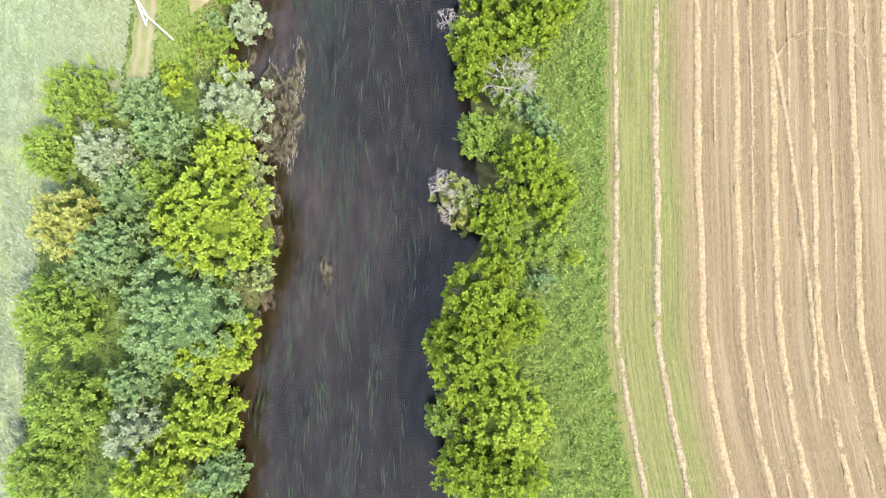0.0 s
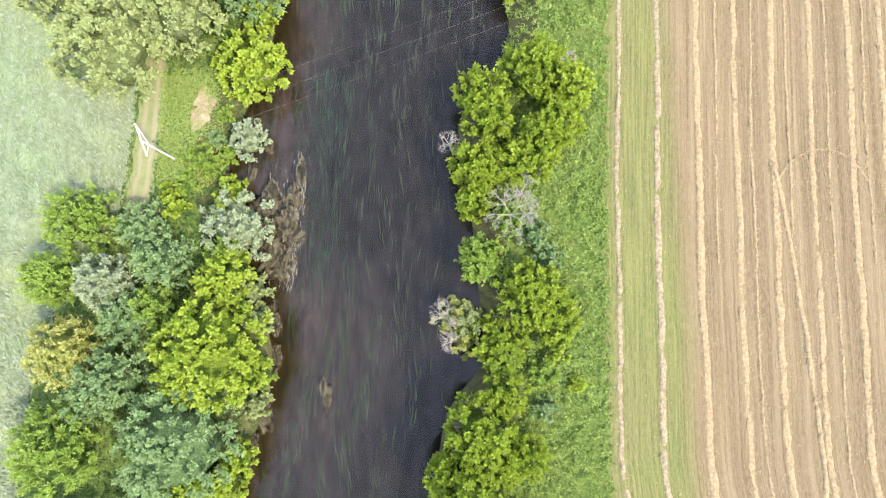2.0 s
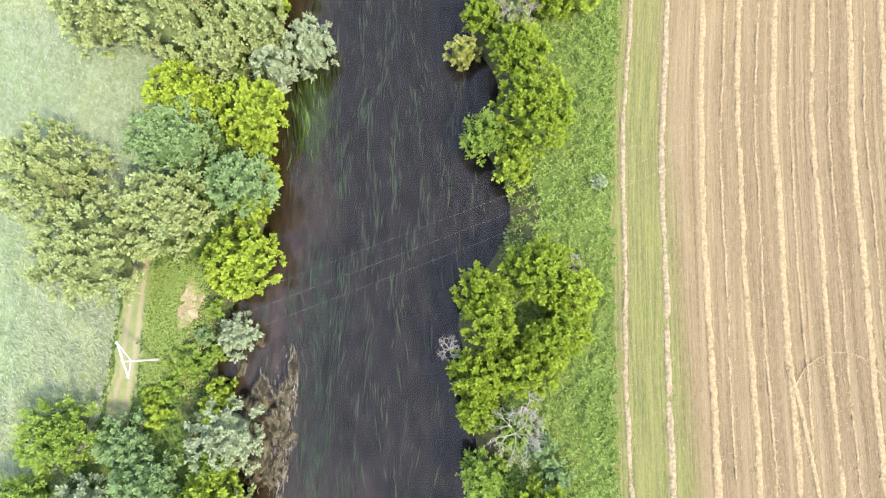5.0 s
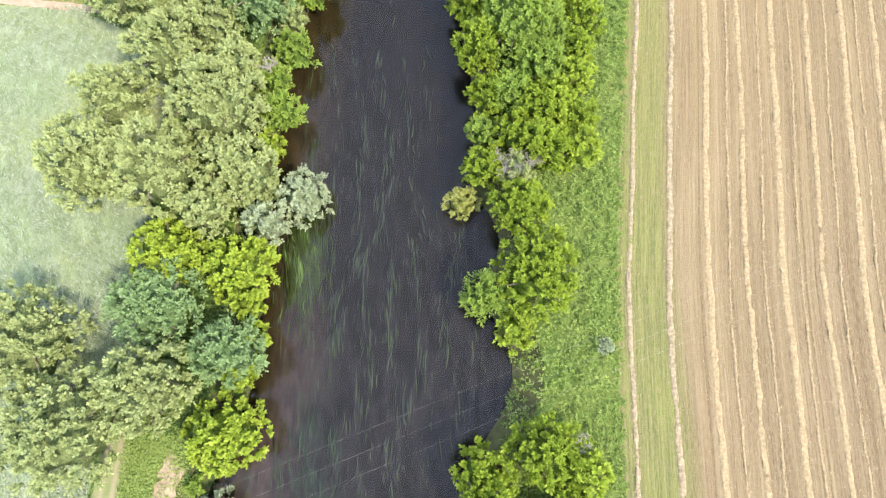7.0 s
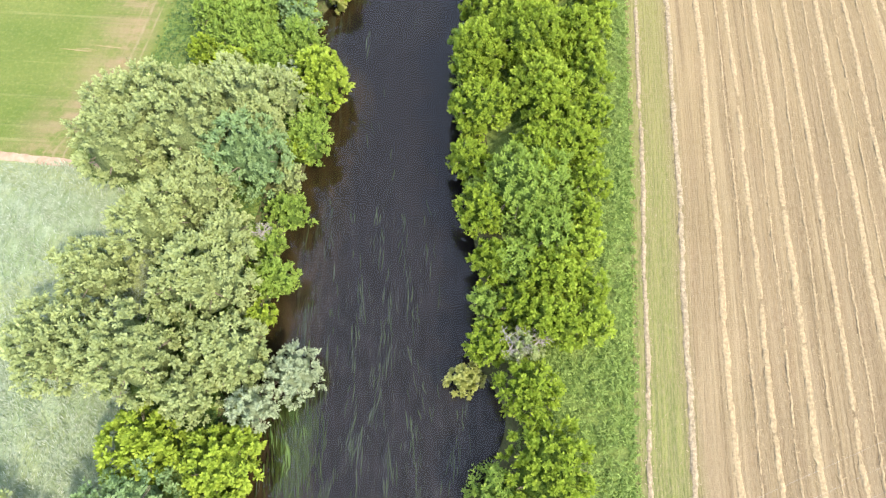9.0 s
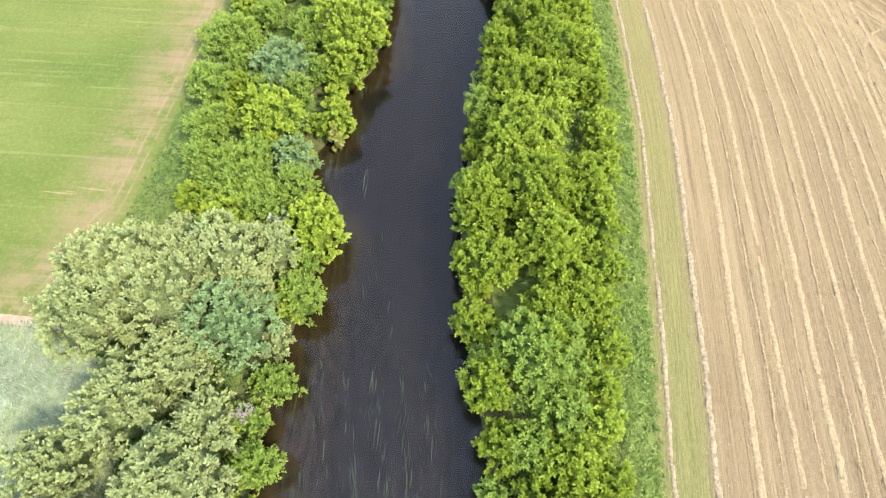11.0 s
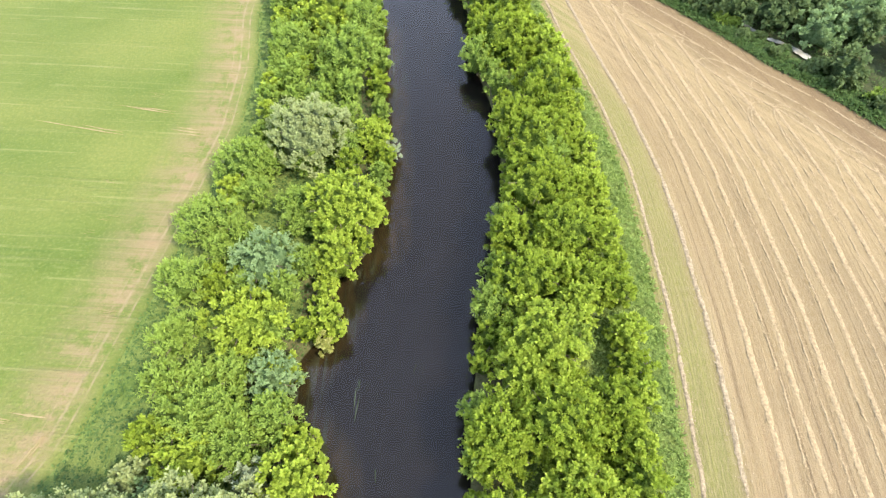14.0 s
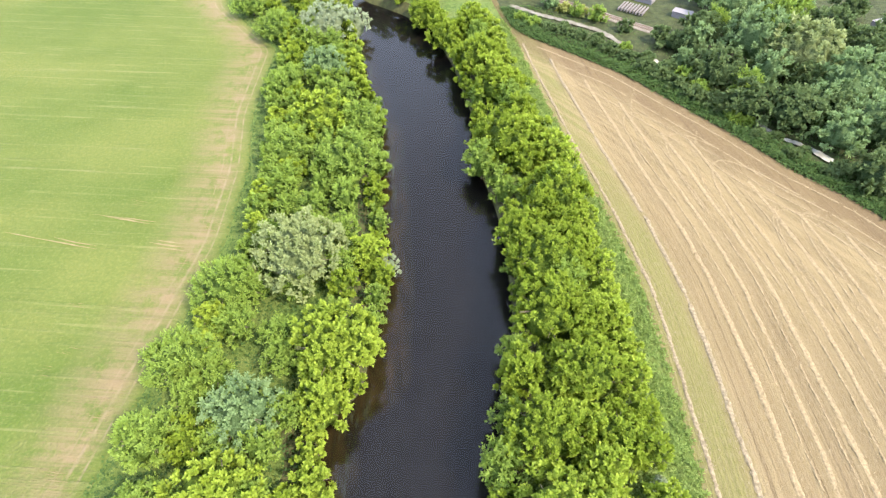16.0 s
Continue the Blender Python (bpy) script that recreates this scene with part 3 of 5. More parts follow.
def build_bank_scrub():
    rng = np.random.default_rng(22)
    n = 52000
    y = rng.uniform(-60, 345, n)
    w, wf = curve(WEST_SHORE, y), curve(WEST_FIELD, y) + meadow_edge(y)
    x = wf - 0.5 + (w + 0.4 - wf) * rng.uniform(0, 1, n)
    lump = clump_noise(x, y, 4.0, 7) + 0.5 * clump_noise(x, y, 1.5, 8)
    track = (np.abs(x - np.interp(y, (20, 35, 50, 60), (-53.5, -51.5, -50.7, -50.0))) < 1.9) & (y > 12) & (y < 60)
    bare = ((x + 42.8) / 1.6) ** 2 + ((y - 46.2) / 3.0) ** 2 < 1
    yellow = (x < -40) & (x > -49) & (y > 33) & (y < 52)
    keep = ~track & ~bare & ~yellow
    x, y, lump = x[keep], y[keep], lump[keep]
    n = len(x)
    edge = np.clip((x - curve(WEST_FIELD, y) - meadow_edge(y)) / 3.0, 0.15, 1)
    tall = np.clip(0.8 + 0.6 * lump, 0.1, 2.2) * edge
    z = heights(x, y) + tall * rng.uniform(0.3, 1.0, n)
    way = unit(np.stack([rng.normal(0, 1, n), rng.normal(0, 1, n), rng.normal(0.25, 0.3, n)], 1))
    nor = unit(np.stack([rng.normal(0, 0.35, n), rng.normal(0, 0.35, n), np.ones(n)], 1))
    scatter("bank_scrub", "low green scrub and brambles under the bank trees", "scrub", SCRUB_LEAF, np.stack([x, y, z], 1), way, nor, 0.52, 0.3, 9)


def build_yellow_herbs():
    rng = np.random.default_rng(23)
    n = 9000
    x, y = rng.uniform(-49.3, -39.5, n), rng.uniform(32, 53, n)
    keep = ((((x + 42.8) / 1.6) ** 2 + ((y - 46.2) / 3.0) ** 2 > 1) | (rng.uniform(0, 1, n) < 0.3)) & (clump_noise(x, y, 3.0, 2) > -1.2)
    x, y = x[keep], y[keep]
    n = len(x)
    z = heights(x, y) + rng.uniform(0.05, 0.5, n)
    way = unit(np.stack([rng.normal(0, 1, n), rng.normal(0, 1, n), rng.normal(0.3, 0.3, n)], 1))
    nor = unit(np.stack([rng.normal(0, 0.3, n), rng.normal(0, 0.3, n), np.ones(n)], 1))
    scatter("yellow_herbs", "low yellow-green herbs in the clearing by the track", "herbs", HERB_LEAF, np.stack([x, y, z], 1), way, nor, 0.3, 0.3, 10)


def build_meadow():
    """Pale flowering blades, laid in drifts by the wind."""
    rng = np.random.default_rng(24)
    n = 95000
    y = rng.uniform(-45, 126.5, n)
    wf = curve(WEST_FIELD, y) + meadow_edge(y)
    x = wf - 0.2 - 42 * rng.uniform(0, 1, n) ** 1.4
    drift = clump_noise(x, y, 7.0, 11)
    tall = 0.35 + 0.12 * clump_noise(x, y, 2.0, 12)
    keep = rng.uniform(0, 1, n) < np.clip(0.65 + 0.35 * drift, 0.2, 1)
    x, y, drift, tall = x[keep], y[keep], drift[keep], tall[keep]
    n = len(x)
    a = 1.9 + 0.9 * drift + rng.normal(0, 0.5, n)
    way = unit(np.stack([np.cos(a), np.sin(a), rng.uniform(0.1, 0.9, n)], 1))
    nor = unit(np.stack([rng.normal(0, 0.3, n), rng.normal(0, 0.3, n), np.ones(n)], 1))
    z = tall * rng.uniform(0.5, 1.0, n)
    scatter("meadow_grass", "pale flowering meadow grass laid in drifts", "meadow grass", MEADOW_LEAF, np.stack([x, y, z], 1), way, nor, 0.62, 0.11, 13)


build_tall_weeds()
build_bank_scrub()
build_yellow_herbs()
build_meadow()


def build_hedge_scrub():
    rng = np.random.default_rng(28)
    n = 34000
    y = rng.uniform(190, 330, n)
    hd = np.maximum(curve(HEADLAND, y), curve(EAST_FIELD, y) + 1)
    x = hd + 0.2 + rng.exponential(6.0, n) + rng.normal(0, 0.7, n)
    lump = clump_noise(x, y, 4.5, 14) + 0.5 * clump_noise(x, y, 1.6, 15)
    tall = np.clip(0.7 + 0.5 * lump, 0.1, 1.8) * np.clip((x - hd) / 2.5, 0.2, 1)
    lane = np.interp(y, (205, 228, 243.6, 250, 256.8, 274.5, 293.6, 301.6, 306.6, 314.6, 323.2, 329.6), (125, 104, 92, 87.5, 82.3, 73, 64.1, 58.3, 54, 44.6, 32.6, 24.6))
    keep = np.abs(x - lane) > 2.6
    x, y, tall = x[keep], y[keep], tall[keep]
    n = len(x)
    way = unit(np.stack([rng.normal(0, 1, n), rng.normal(0, 1, n), rng.normal(0.25, 0.3, n)], 1))
    nor = unit(np.stack([rng.normal(0, 0.35, n), rng.normal(0, 0.35, n), np.ones(n)], 1))
    scatter("hedge_scrub", "dark green brambles along the field hedge", "scrub", SCRUB_LEAF, np.stack([x, y, 0.3 + tall * rng.uniform(0.3, 1.0, n)], 1), way, nor, 0.6, 0.3, 16)


build_hedge_scrub()


def straw_material(name, dark, light):
    k = Mat(name, 0.85)
    g = k.node("NewGeometry")
    n = k.noise(k.coords(), 2.2, 5)
    c = k.mix(k.math("MULTIPLY_ADD", g.outputs["Random Per Island"], 0.5, k.math("MULTIPLY", n, 0.65)), dark, light)
    return k.colour(c).bump(k.noise(k.coords(), 9.0, 4), 0.6, 0.035).m


STRAW_BALE = straw_material("cut_straw", (0.165, 0.117, 0.064), (0.322, 0.252, 0.143))
STRAW_GREY = straw_material("grey_cut_straw", (0.105, 0.08, 0.045), (0.325, 0.262, 0.168))


def windrow(path, width, height, material, label, seed, gaps=0.0):
    """A ridge of cut straw along a path of plan points, with loose straws over it."""
    rng = np.random.default_rng(seed)
    path = np.array(path, float)
    step = np.r_[0, np.cumsum(np.linalg.norm(np.diff(path, axis=0), axis=1))]
    s = np.arange(0, step[-1], 0.6)
    px, py = np.interp(s, step, path[:, 0]), np.interp(s, step, path[:, 1])
    tx, ty = np.gradient(px), np.gradient(py)
    ln = np.hypot(tx, ty)
    nx, ny = ty / ln, -tx / ln
    wob = 0.12 * np.sin(s * 0.17 + seed) + 0.05 * np.sin(s * 0.6 + 2 * seed) + rng.normal(0, 0.04, len(s))
    soft = np.convolve(rng.normal(0, 1, len(s) + 8), np.ones(9) / 3, "valid")
    wide = width * np.clip(1 + 0.05 * soft + rng.normal(0, 0.06, len(s)), 0.5, 1.5)
    high = height * np.clip(1 + 0.2 * soft + rng.normal(0, 0.2, len(s)), 0.3, 1.7)
    if gaps:
        thin = clump_noise(s, 0 * s, 9.0, seed) > 1.0 - gaps
        high = np.where(thin, high * 0.25, high)
        wide = np.where(thin, wide * 0.6, wide)
    ragged = rng.normal(0, 0.035 * width, (len(s), 2))
    us, hs = np.array([-0.5, -0.36, -0.16, 0.06, 0.3, 0.5]), np.array([-0.02, 0.6, 0.95, 1.0, 0.7, -0.02])
    off = us[None, :] * wide[:, None] + wob[:, None] + rng.normal(0, 0.025, (len(s), 6))
    off[:, [0, -1]] += ragged
    zz = hs[None, :] * high[:, None] * rng.uniform(0.85, 1.15, (len(s), 6)) + 0.02
    zz[:, [0, -1]] = -0.02
    V = np.stack([px[:, None] + nx[:, None] * off, py[:, None] + ny[:, None] * off, zz], -1).reshape(-1, 3)
    a = (np.arange(len(s) - 1)[:, None] * 6 + np.arange(5)[None, :]).ravel()
    F = np.stack([a, a + 1, a + 7, a + 6], 1)
    m = int(len(s) * 5)
    i = rng.integers(0, len(s), m)
    o = np.where(rng.uniform(0, 1, m) < 0.6, rng.normal(0, 0.36, m) * wide[i], rng.normal(0, 0.9, m)) + wob[i]
    pos = np.stack([px[i] + nx[i] * o, py[i] + ny[i] * o, np.maximum(high[i] * np.exp(-((o - wob[i]) / (0.45 * wide[i])) ** 2), 0.02) + 0.03], 1)
    turn = rng.normal(0, 0.9, m)
    tw = np.stack([tx[i] / ln[i] * np.cos(turn) - ty[i] / ln[i] * np.sin(turn), tx[i] / ln[i] * np.sin(turn) + ty[i] / ln[i] * np.cos(turn), rng.normal(0.03, 0.12, m)], 1)
    L = leaf_quads(rng, pos, unit(tw), np.repeat([[0, 0, 1.0]], m, 0), 0.5, 0.09)
    ob = thing("straw_windrow", 0, 0, 0, label, "windrow", "straw windrows on the stubble")
    mesh_object("ridge", V, F, material, ob)
    tagged(mesh_object("loose_straw", L, np.arange(4 * m).reshape(-1, 4), material, ob), kind="stuff")
    return ob


def along_edge(off, y0, y1, bend=0.0):
    ys = np.arange(y0, y1, 2.0)
    return np.stack([curve(EAST_FIELD, ys) + off + bend * np.sin(ys * 0.021 + off), ys], 1)


def meets_headland(off, clear):
    ys = np.arange(-60.0, 312.0, 1.0)
    free = curve(HEADLAND, ys) - clear > curve(EAST_FIELD, ys) + off
    return float(ys[free].max())


windrow(along_edge(2.1, -70, 306), 0.8, 0.13, STRAW_GREY, "thin greyish straw windrow at the green field margin", 31, 0.3)
windrow(along_edge(8.3, -70, 296), 1.0, 0.16, STRAW_GREY, "greyish cut straw windrow on the greener stubble", 32, 0.15)
for k, off in enumerate((14.6, 20.4, 26.0, 32.0, 38.2, 43.4, 49.6, 55.5, 61.5, 67.5, 73.5)):
    end = meets_headland(off, 13.0 + 1.7 * (k % 3))
    windrow(along_edge(off, -70, end, 0.35), 1.08 if k % 2 == 0 else 0.95, 0.11, STRAW_BALE, "pale golden straw windrow across the stubble", 40 + k, 0.0 if k % 2 == 0 else 0.25)
for k, off in enumerate((17.6, 23.3, 29.0, 35.2, 41.0, 46.5, 52.5)):
    windrow(along_edge(off, -70 if k % 2 else 20, meets_headland(off, 16.0) - 12 * (k % 3), 0.3), 0.4, 0.08, STRAW_BALE, "faint thin line of scattered straw", 60 + k, 0.5)


def along_headland(inward, y0, y1):
    ys = np.arange(y0, y1, 1.5)
    xs = curve(HEADLAND, ys)
    tx, ty = np.gradient(xs), np.gradient(ys)
    ln = np.hypot(tx, ty)
    return np.stack([xs - ty / ln * inward, ys + tx / ln * inward], 1)


for k, (inward, y0, y1) in enumerate(((3.6, 150, 306), (8.5, 150, 298), (11.5, 190, 285), (14.5, 165, 290))):
    windrow(along_headland(inward, y0, y1), 0.55 if k != 2 else 0.35, 0.08, STRAW_BALE, "straw windrow following the headland", 80 + k, 0.3)
for k in range(3):
    y0, off = 200 + 22 * k, 34.0 - 7.2 * k
    ys = np.linspace(y0, y0 + 34, 14)
    u = np.linspace(0, 1, 14)
    windrow(np.stack([curve(EAST_FIELD, ys) + off + 13 * u**2 - 4 * u, ys], 1), 0.35, 0.03, STRAW_BALE, "loose straw swept round in a turning arc", 90 + k, 0.35)
rng = np.random.default_rng(64)
for k in range(8):
    off = 15.0 + 6.2 * k + rng.uniform(-1.5, 1.5)
    y1 = meets_headland(off, 9.0 + rng.uniform(0, 6))
    y0, y2 = y1 - rng.uniform(40, 65), y1 - rng.uniform(22, 48)
    inward = rng.uniform(5, 15)
    p0 = np.array([curve(EAST_FIELD, y0) + off, y0])
    p1 = np.array([curve(EAST_FIELD, y1) + off, y1])
    p2 = np.array([curve(HEADLAND, y2) - inward, y2])
    u = np.linspace(0, 1, 16)[:, None]
    windrow(p0 * (1 - u) ** 2 + 2 * p1 * u * (1 - u) + p2 * u**2, rng.uniform(0.35, 0.6), 0.04, STRAW_BALE, "loose straw swept round where the machine turned", 120 + k, 0.3)
turn_a = np.linspace(2.9, 0.2, 16)
windrow(np.stack([56.5 + 7.4 * np.cos(turn_a), 29.5 + 8.5 * np.sin(turn_a)], 1), 0.28, 0.02, STRAW_BALE, "faint loop of straw where a machine turned", 99, 0.9)
windrow([(48.8, 36.0), (50.2, 26.0), (51.8, 10.0), (52.6, -8.0), (53.0, -22.0)], 0.8, 0.2, STRAW_BALE, "crooked straw windrow on the stubble", 98, 0.2)


# ---- the track, the bare strip and the lane ----
def strip(name, points, width, material, label, category, z=0.012, seg=1.2, taper=0.0):
    pts = np.array(points, float)
    step = np.r_[0, np.cumsum(np.linalg.norm(np.diff(pts, axis=0), axis=1))]
    s = np.arange(0, step[-1], seg)
    px, py = np.interp(s, step, pts[:, 0]), np.interp(s, step, pts[:, 1])
    tx, ty = np.gradient(px), np.gradient(py)
    ln = np.hypot(tx, ty)
    rng = np.random.default_rng(len(s))
    us = np.array([-0.5, -0.28, -0.1, 0.1, 0.28, 0.5])
    lift = np.array([0.0, -0.03, 0.03, 0.03, -0.03, 0.0]) + 0.045
    wide = width * rng.uniform(0.85, 1.15, (len(s), 1))
    if taper:
        ease = np.minimum(s, s[-1] - s)[:, None]
        wide *= np.clip(ease / taper, 0.08, 1) * np.clip(0.85 + 0.2 * clump_noise(s, 0 * s, 2.5, len(s))[:, None], 0.3, 1.2)
    off = us[None, :] * wide
    V = np.stack([px[:, None] + (ty / ln)[:, None] * off, py[:, None] - (tx / ln)[:, None] * off, np.repeat(lift[None, :], len(s), 0) + z + 0.08], -1).reshape(-1, 3)
    a = (np.arange(len(s) - 1)[:, None] * 6 + np.arange(5)[None, :]).ravel()
    ob = mesh_object(name, V, np.stack([a, a + 1, a + 7, a + 6], 1), material, smooth=True, attrs={"across": np.tile(us * width, len(s))})
    return tagged(ob, label, category, kind="structure")


def track_material():
    k = Mat("track_earth")
    n, f = k.noise(k.coords(), 0.8, 4), k.noise(k.coords(), 5.0, 4)
    a = k.math("ABSOLUTE", k.attr("across"))
    rut = k.math("MULTIPLY", k.span(a, 0.35, 0.7), k.span(a, 1.35, 1.0))
    c = k.mix(n, (0.13, 0.165, 0.06), (0.19, 0.20, 0.09))
    c = k.mix(k.math("MULTIPLY", rut, 0.75), c, (0.25, 0.21, 0.135))
    return k.colour(k.mix(k.math("MULTIPLY", f, 0.3), c, (0.18, 0.15, 0.08))).bump(f, 0.6, 0.05).m


def earth_material(name, a, b):
    k = Mat(name)
    n, f = k.noise(k.coords(), 0.5, 5), k.noise(k.coords(), 4.0, 4)
    return k.colour(k.mix(k.math("MULTIPLY", f, 0.4), k.mix(n, a, b), (0.16, 0.17, 0.07))).bump(f, 0.6, 0.06).m


RED_EARTH = earth_material("red_earth", (0.25, 0.17, 0.12), (0.38, 0.28, 0.21))
strip("road_track", [(-52.6, 28), (-51.5, 35), (-51.0, 44), (-50.6, 54), (-50.2, 60)], 4.2, track_material(), "grassy farm track with two bare wheel ruts", "track")
strip("ground_strip", [(-140, 135), (-110, 131.5), (-81, 128.3), (-67, 126.4), (-60, 125.6)], 1.6, RED_EARTH, "strip of bare reddish earth between meadow and crop", "bare strip")
strip("ground_patch", [(-43.9, 42.0), (-43.0, 44), (-41.9, 46.4), (-42.4, 50.6)], 3.6, RED_EARTH, "worn patch of bare pinkish earth in the clearing", "bare patch", seg=0.4, taper=2.2)
DRY_SOIL = earth_material("dry_soil", (0.22, 0.175, 0.085), (0.30, 0.228, 0.13))
SCRAPES = ((-96.0, 222.1, -71.1, 215.7, 0.3), (-80.1, 227.2, -60.9, 223.0, 0.3), (-65.6, 217.8, -49.8, 214.8, 0.75), (-58.6, 213.1, -51.2, 211.6, 0.4), (-58.8, 210.4, -50.7, 208.5, 0.3), (-72.0, 231.1, -63.7, 229.1, 0.25), (-57.6, 222.7, -48.3, 221.4, 0.25), (-66.3, 170.7, -58.2, 169.5, 0.25), (-73.4, 202.6, -68.4, 201.8, 0.6), (-72.5, 188.2, -68.3, 187.4, 0.25), (-70.4, 192.2, -64.6, 190.9, 0.3), (-61.7, 179.6, -55.4, 178.9, 0.4), (-59.0, 239.2, -49.8, 238.3, 0.3), (-78.5, 154.0, -62.5, 151.5, 0.55), (-62.4, 151.2, -65.8, 143.5, 0.9))
rng = np.random.default_rng(52)
for x0, y0, x1, y1, w in SCRAPES:
    for k in range(4):
        u0 = rng.uniform(0, 0.55)
        u1 = min(1.0, u0 + rng.uniform(0.25, 0.6))
        dy = rng.normal(0, 0.75)
        a0, a1 = (x0 + (x1 - x0) * u0, y0 + (y1 - y0) * u0 + dy), (x0 + (x1 - x0) * u1, y0 + (y1 - y0) * u1 + dy)
        strip("ground_scrape", [a0, ((a0[0] + a1[0]) / 2, (a0[1] + a1[1]) / 2 + rng.normal(0, 0.15)), a1], 0.2 + 0.4 * w * rng.uniform(0.5, 1.2), DRY_SOIL, "thin broken scrape of bare dry soil in the green crop", "bare soil", z=-0.06, seg=0.6, taper=3.5)
DULL_STONE = earth_material("dull_stone", (0.13, 0.11, 0.095), (0.25, 0.225, 0.20))
PALE_STONE = earth_material("pale_stone", (0.24, 0.225, 0.20), (0.46, 0.44, 0.40))
for bits, w in ((((24, 330.5), (33, 323), (41.9, 317.8), (50.7, 311.6), (54.2, 306.6), (57.2, 299.9)), 2.6), (((62.5, 296.5), (64.6, 289.0)), 2.2), (((80.8, 262.2), (82.8, 256.1), (84.8, 251.4)), 1.8), (((85.4, 251.4), (89.8, 248.2)), 2.0), (((90.0, 248.0), (93.8, 241.2)), 2.4)):
    strip("pavement_lane", bits, w, DULL_STONE if w == 2.6 else PALE_STONE, "stretch of pale stony lane showing between the hedge bushes", "lane", 0.75, 0.3, 0.9)


# ---- water weed and weed mats ----
def weed_material(name, a, b):
    k = Mat(name, 0.5)
    g = k.node("NewGeometry")
    return k.colour(k.mix(g.outputs["Random Per Island"], a, b)).m


def ribbons(name, label, material, x, y, z, length, width, seed):
    """Long trailing strands, combed by the stream."""
    rng = np.random.default_rng(seed)
    n, k = len(x), 5
    t = np.linspace(0, 1, k)
    amp, ph = rng.normal(0, 0.10, n), rng.uniform(0, 6.3, n)
    lean = clump_noise(x, y, 22.0, 3) * 0.16 + rng.normal(0, 0.05, n)
    cx = x[:, None] + length[:, None] * (t * lean[:, None]) + amp[:, None] * np.sin(ph[:, None] + 5 * t)
    cy = y[:, None] - length[:, None] * t
    w = width[:, None] * np.array([0.4, 1, 1, 0.8, 0.15])
    V = np.stack([np.stack([cx - w, cy, np.repeat(z[:, None], k, 1)], -1), np.stack([cx + w, cy, np.repeat(z[:, None], k, 1)], -1)], 2).reshape(-1, 3)
    a = (np.arange(n)[:, None] * 2 * k + 2 * np.arange(k - 1)[None, :]).ravel()
    ob = mesh_object(name, V, np.stack([a, a + 1, a + 3, a + 2], 1), material)
    return tagged(ob, label, "water weed", kind="stuff")


def build_weed():
    rng = np.random.default_rng(77)
    n = 9000
    y = rng.uniform(-55, 215, n)
    w, e = curve(WEST_SHORE, y), curve(EAST_SHORE, y)
    x = w + 3 + (e - w - 5) * rng.beta(1.5, 2.0, n)
    thick = clump_noise(x * 1.6, y * 0.45, 9.0, 17) + 0.2 - np.clip((y - 92) / 45, 0, 1.6)
    keep = rng.uniform(-0.2, 1.6, n) < thick
    x, y = x[keep], y[keep]
    n = len(x)
    ribbons("river_weed", "green strands of water weed trailing in the stream", weed_material("weed_green", (0.04, 0.07, 0.03), (0.10, 0.15, 0.065)), x, y, rng.uniform(-3.75, -3.36, n), rng.uniform(1.2, 4.2, n), rng.uniform(0.03, 0.10, n), 5)
    m = 2200
    i = rng.integers(0, n, m)
    ribbons("weed_tips", "pale weed tips breaking the water surface", weed_material("weed_pale", (0.045, 0.055, 0.048), (0.10, 0.11, 0.095)), x[i] + rng.normal(0, 1.6, m), y[i] + rng.normal(0, 3, m), np.full(m, WATER + 0.012), rng.uniform(0.5, 2.2, m), rng.uniform(0.01, 0.028, m), 6)
    m = 1100
    yy, xx = rng.normal(81, 4.5, m), rng.normal(-25.5, 1.8, m)
    ribbons("weed_bed", "bright green bed of water weed near the bank", weed_material("weed_bright", (0.035, 0.07, 0.015), (0.10, 0.15, 0.04)), xx, yy, rng.uniform(-3.5, -3.29, m), rng.uniform(1.0, 3.5, m), rng.uniform(0.03, 0.08, m), 7)


build_weed()
rng = np.random.default_rng(15)
ribbons("weed_streaks", "thin blue-green weed streaks drawn out by the stream", weed_material("weed_teal", (0.03, 0.06, 0.035), (0.06, 0.115, 0.065)), -22.6 + rng.normal(0, 2.2, 520), rng.uniform(18, 56, 520), rng.uniform(-3.5, -3.29, 520), rng.uniform(1.0, 3.8, 520), rng.uniform(0.015, 0.05, 520), 8)


def mat_material():
    k = Mat("weed_mat", 0.7)
    v = k.coords()
    swirl = k.node("TexNoise", Vector=k.coords(1.0, 0.6, 1.0), Scale=0.55, Detail=6.0, Distortion=2.2).outputs["Fac"]
    c = k.mix(k.span(swirl, 0.40, 0.64), (0.016, 0.014, 0.007), (0.080, 0.066, 0.036))
    froth = k.span(k.math("ABSOLUTE", k.math("SUBTRACT", swirl, 0.54)), 0.016, 0.004)
    c = k.mix(k.math("MULTIPLY", froth, k.noise(v, 0.6, 3, low=0.45, high=0.6)), c, (0.17, 0.15, 0.11))
    c = k.mix(k.math("MULTIPLY", k.span(k.attr("rim"), 0.62, 0.9), k.noise(v, 1.1, 4, low=0.45, high=0.6)), c, (0.13, 0.112, 0.078))
    return k.colour(c).bump(swirl, 0.8, 0.12).m


MAT = mat_material()


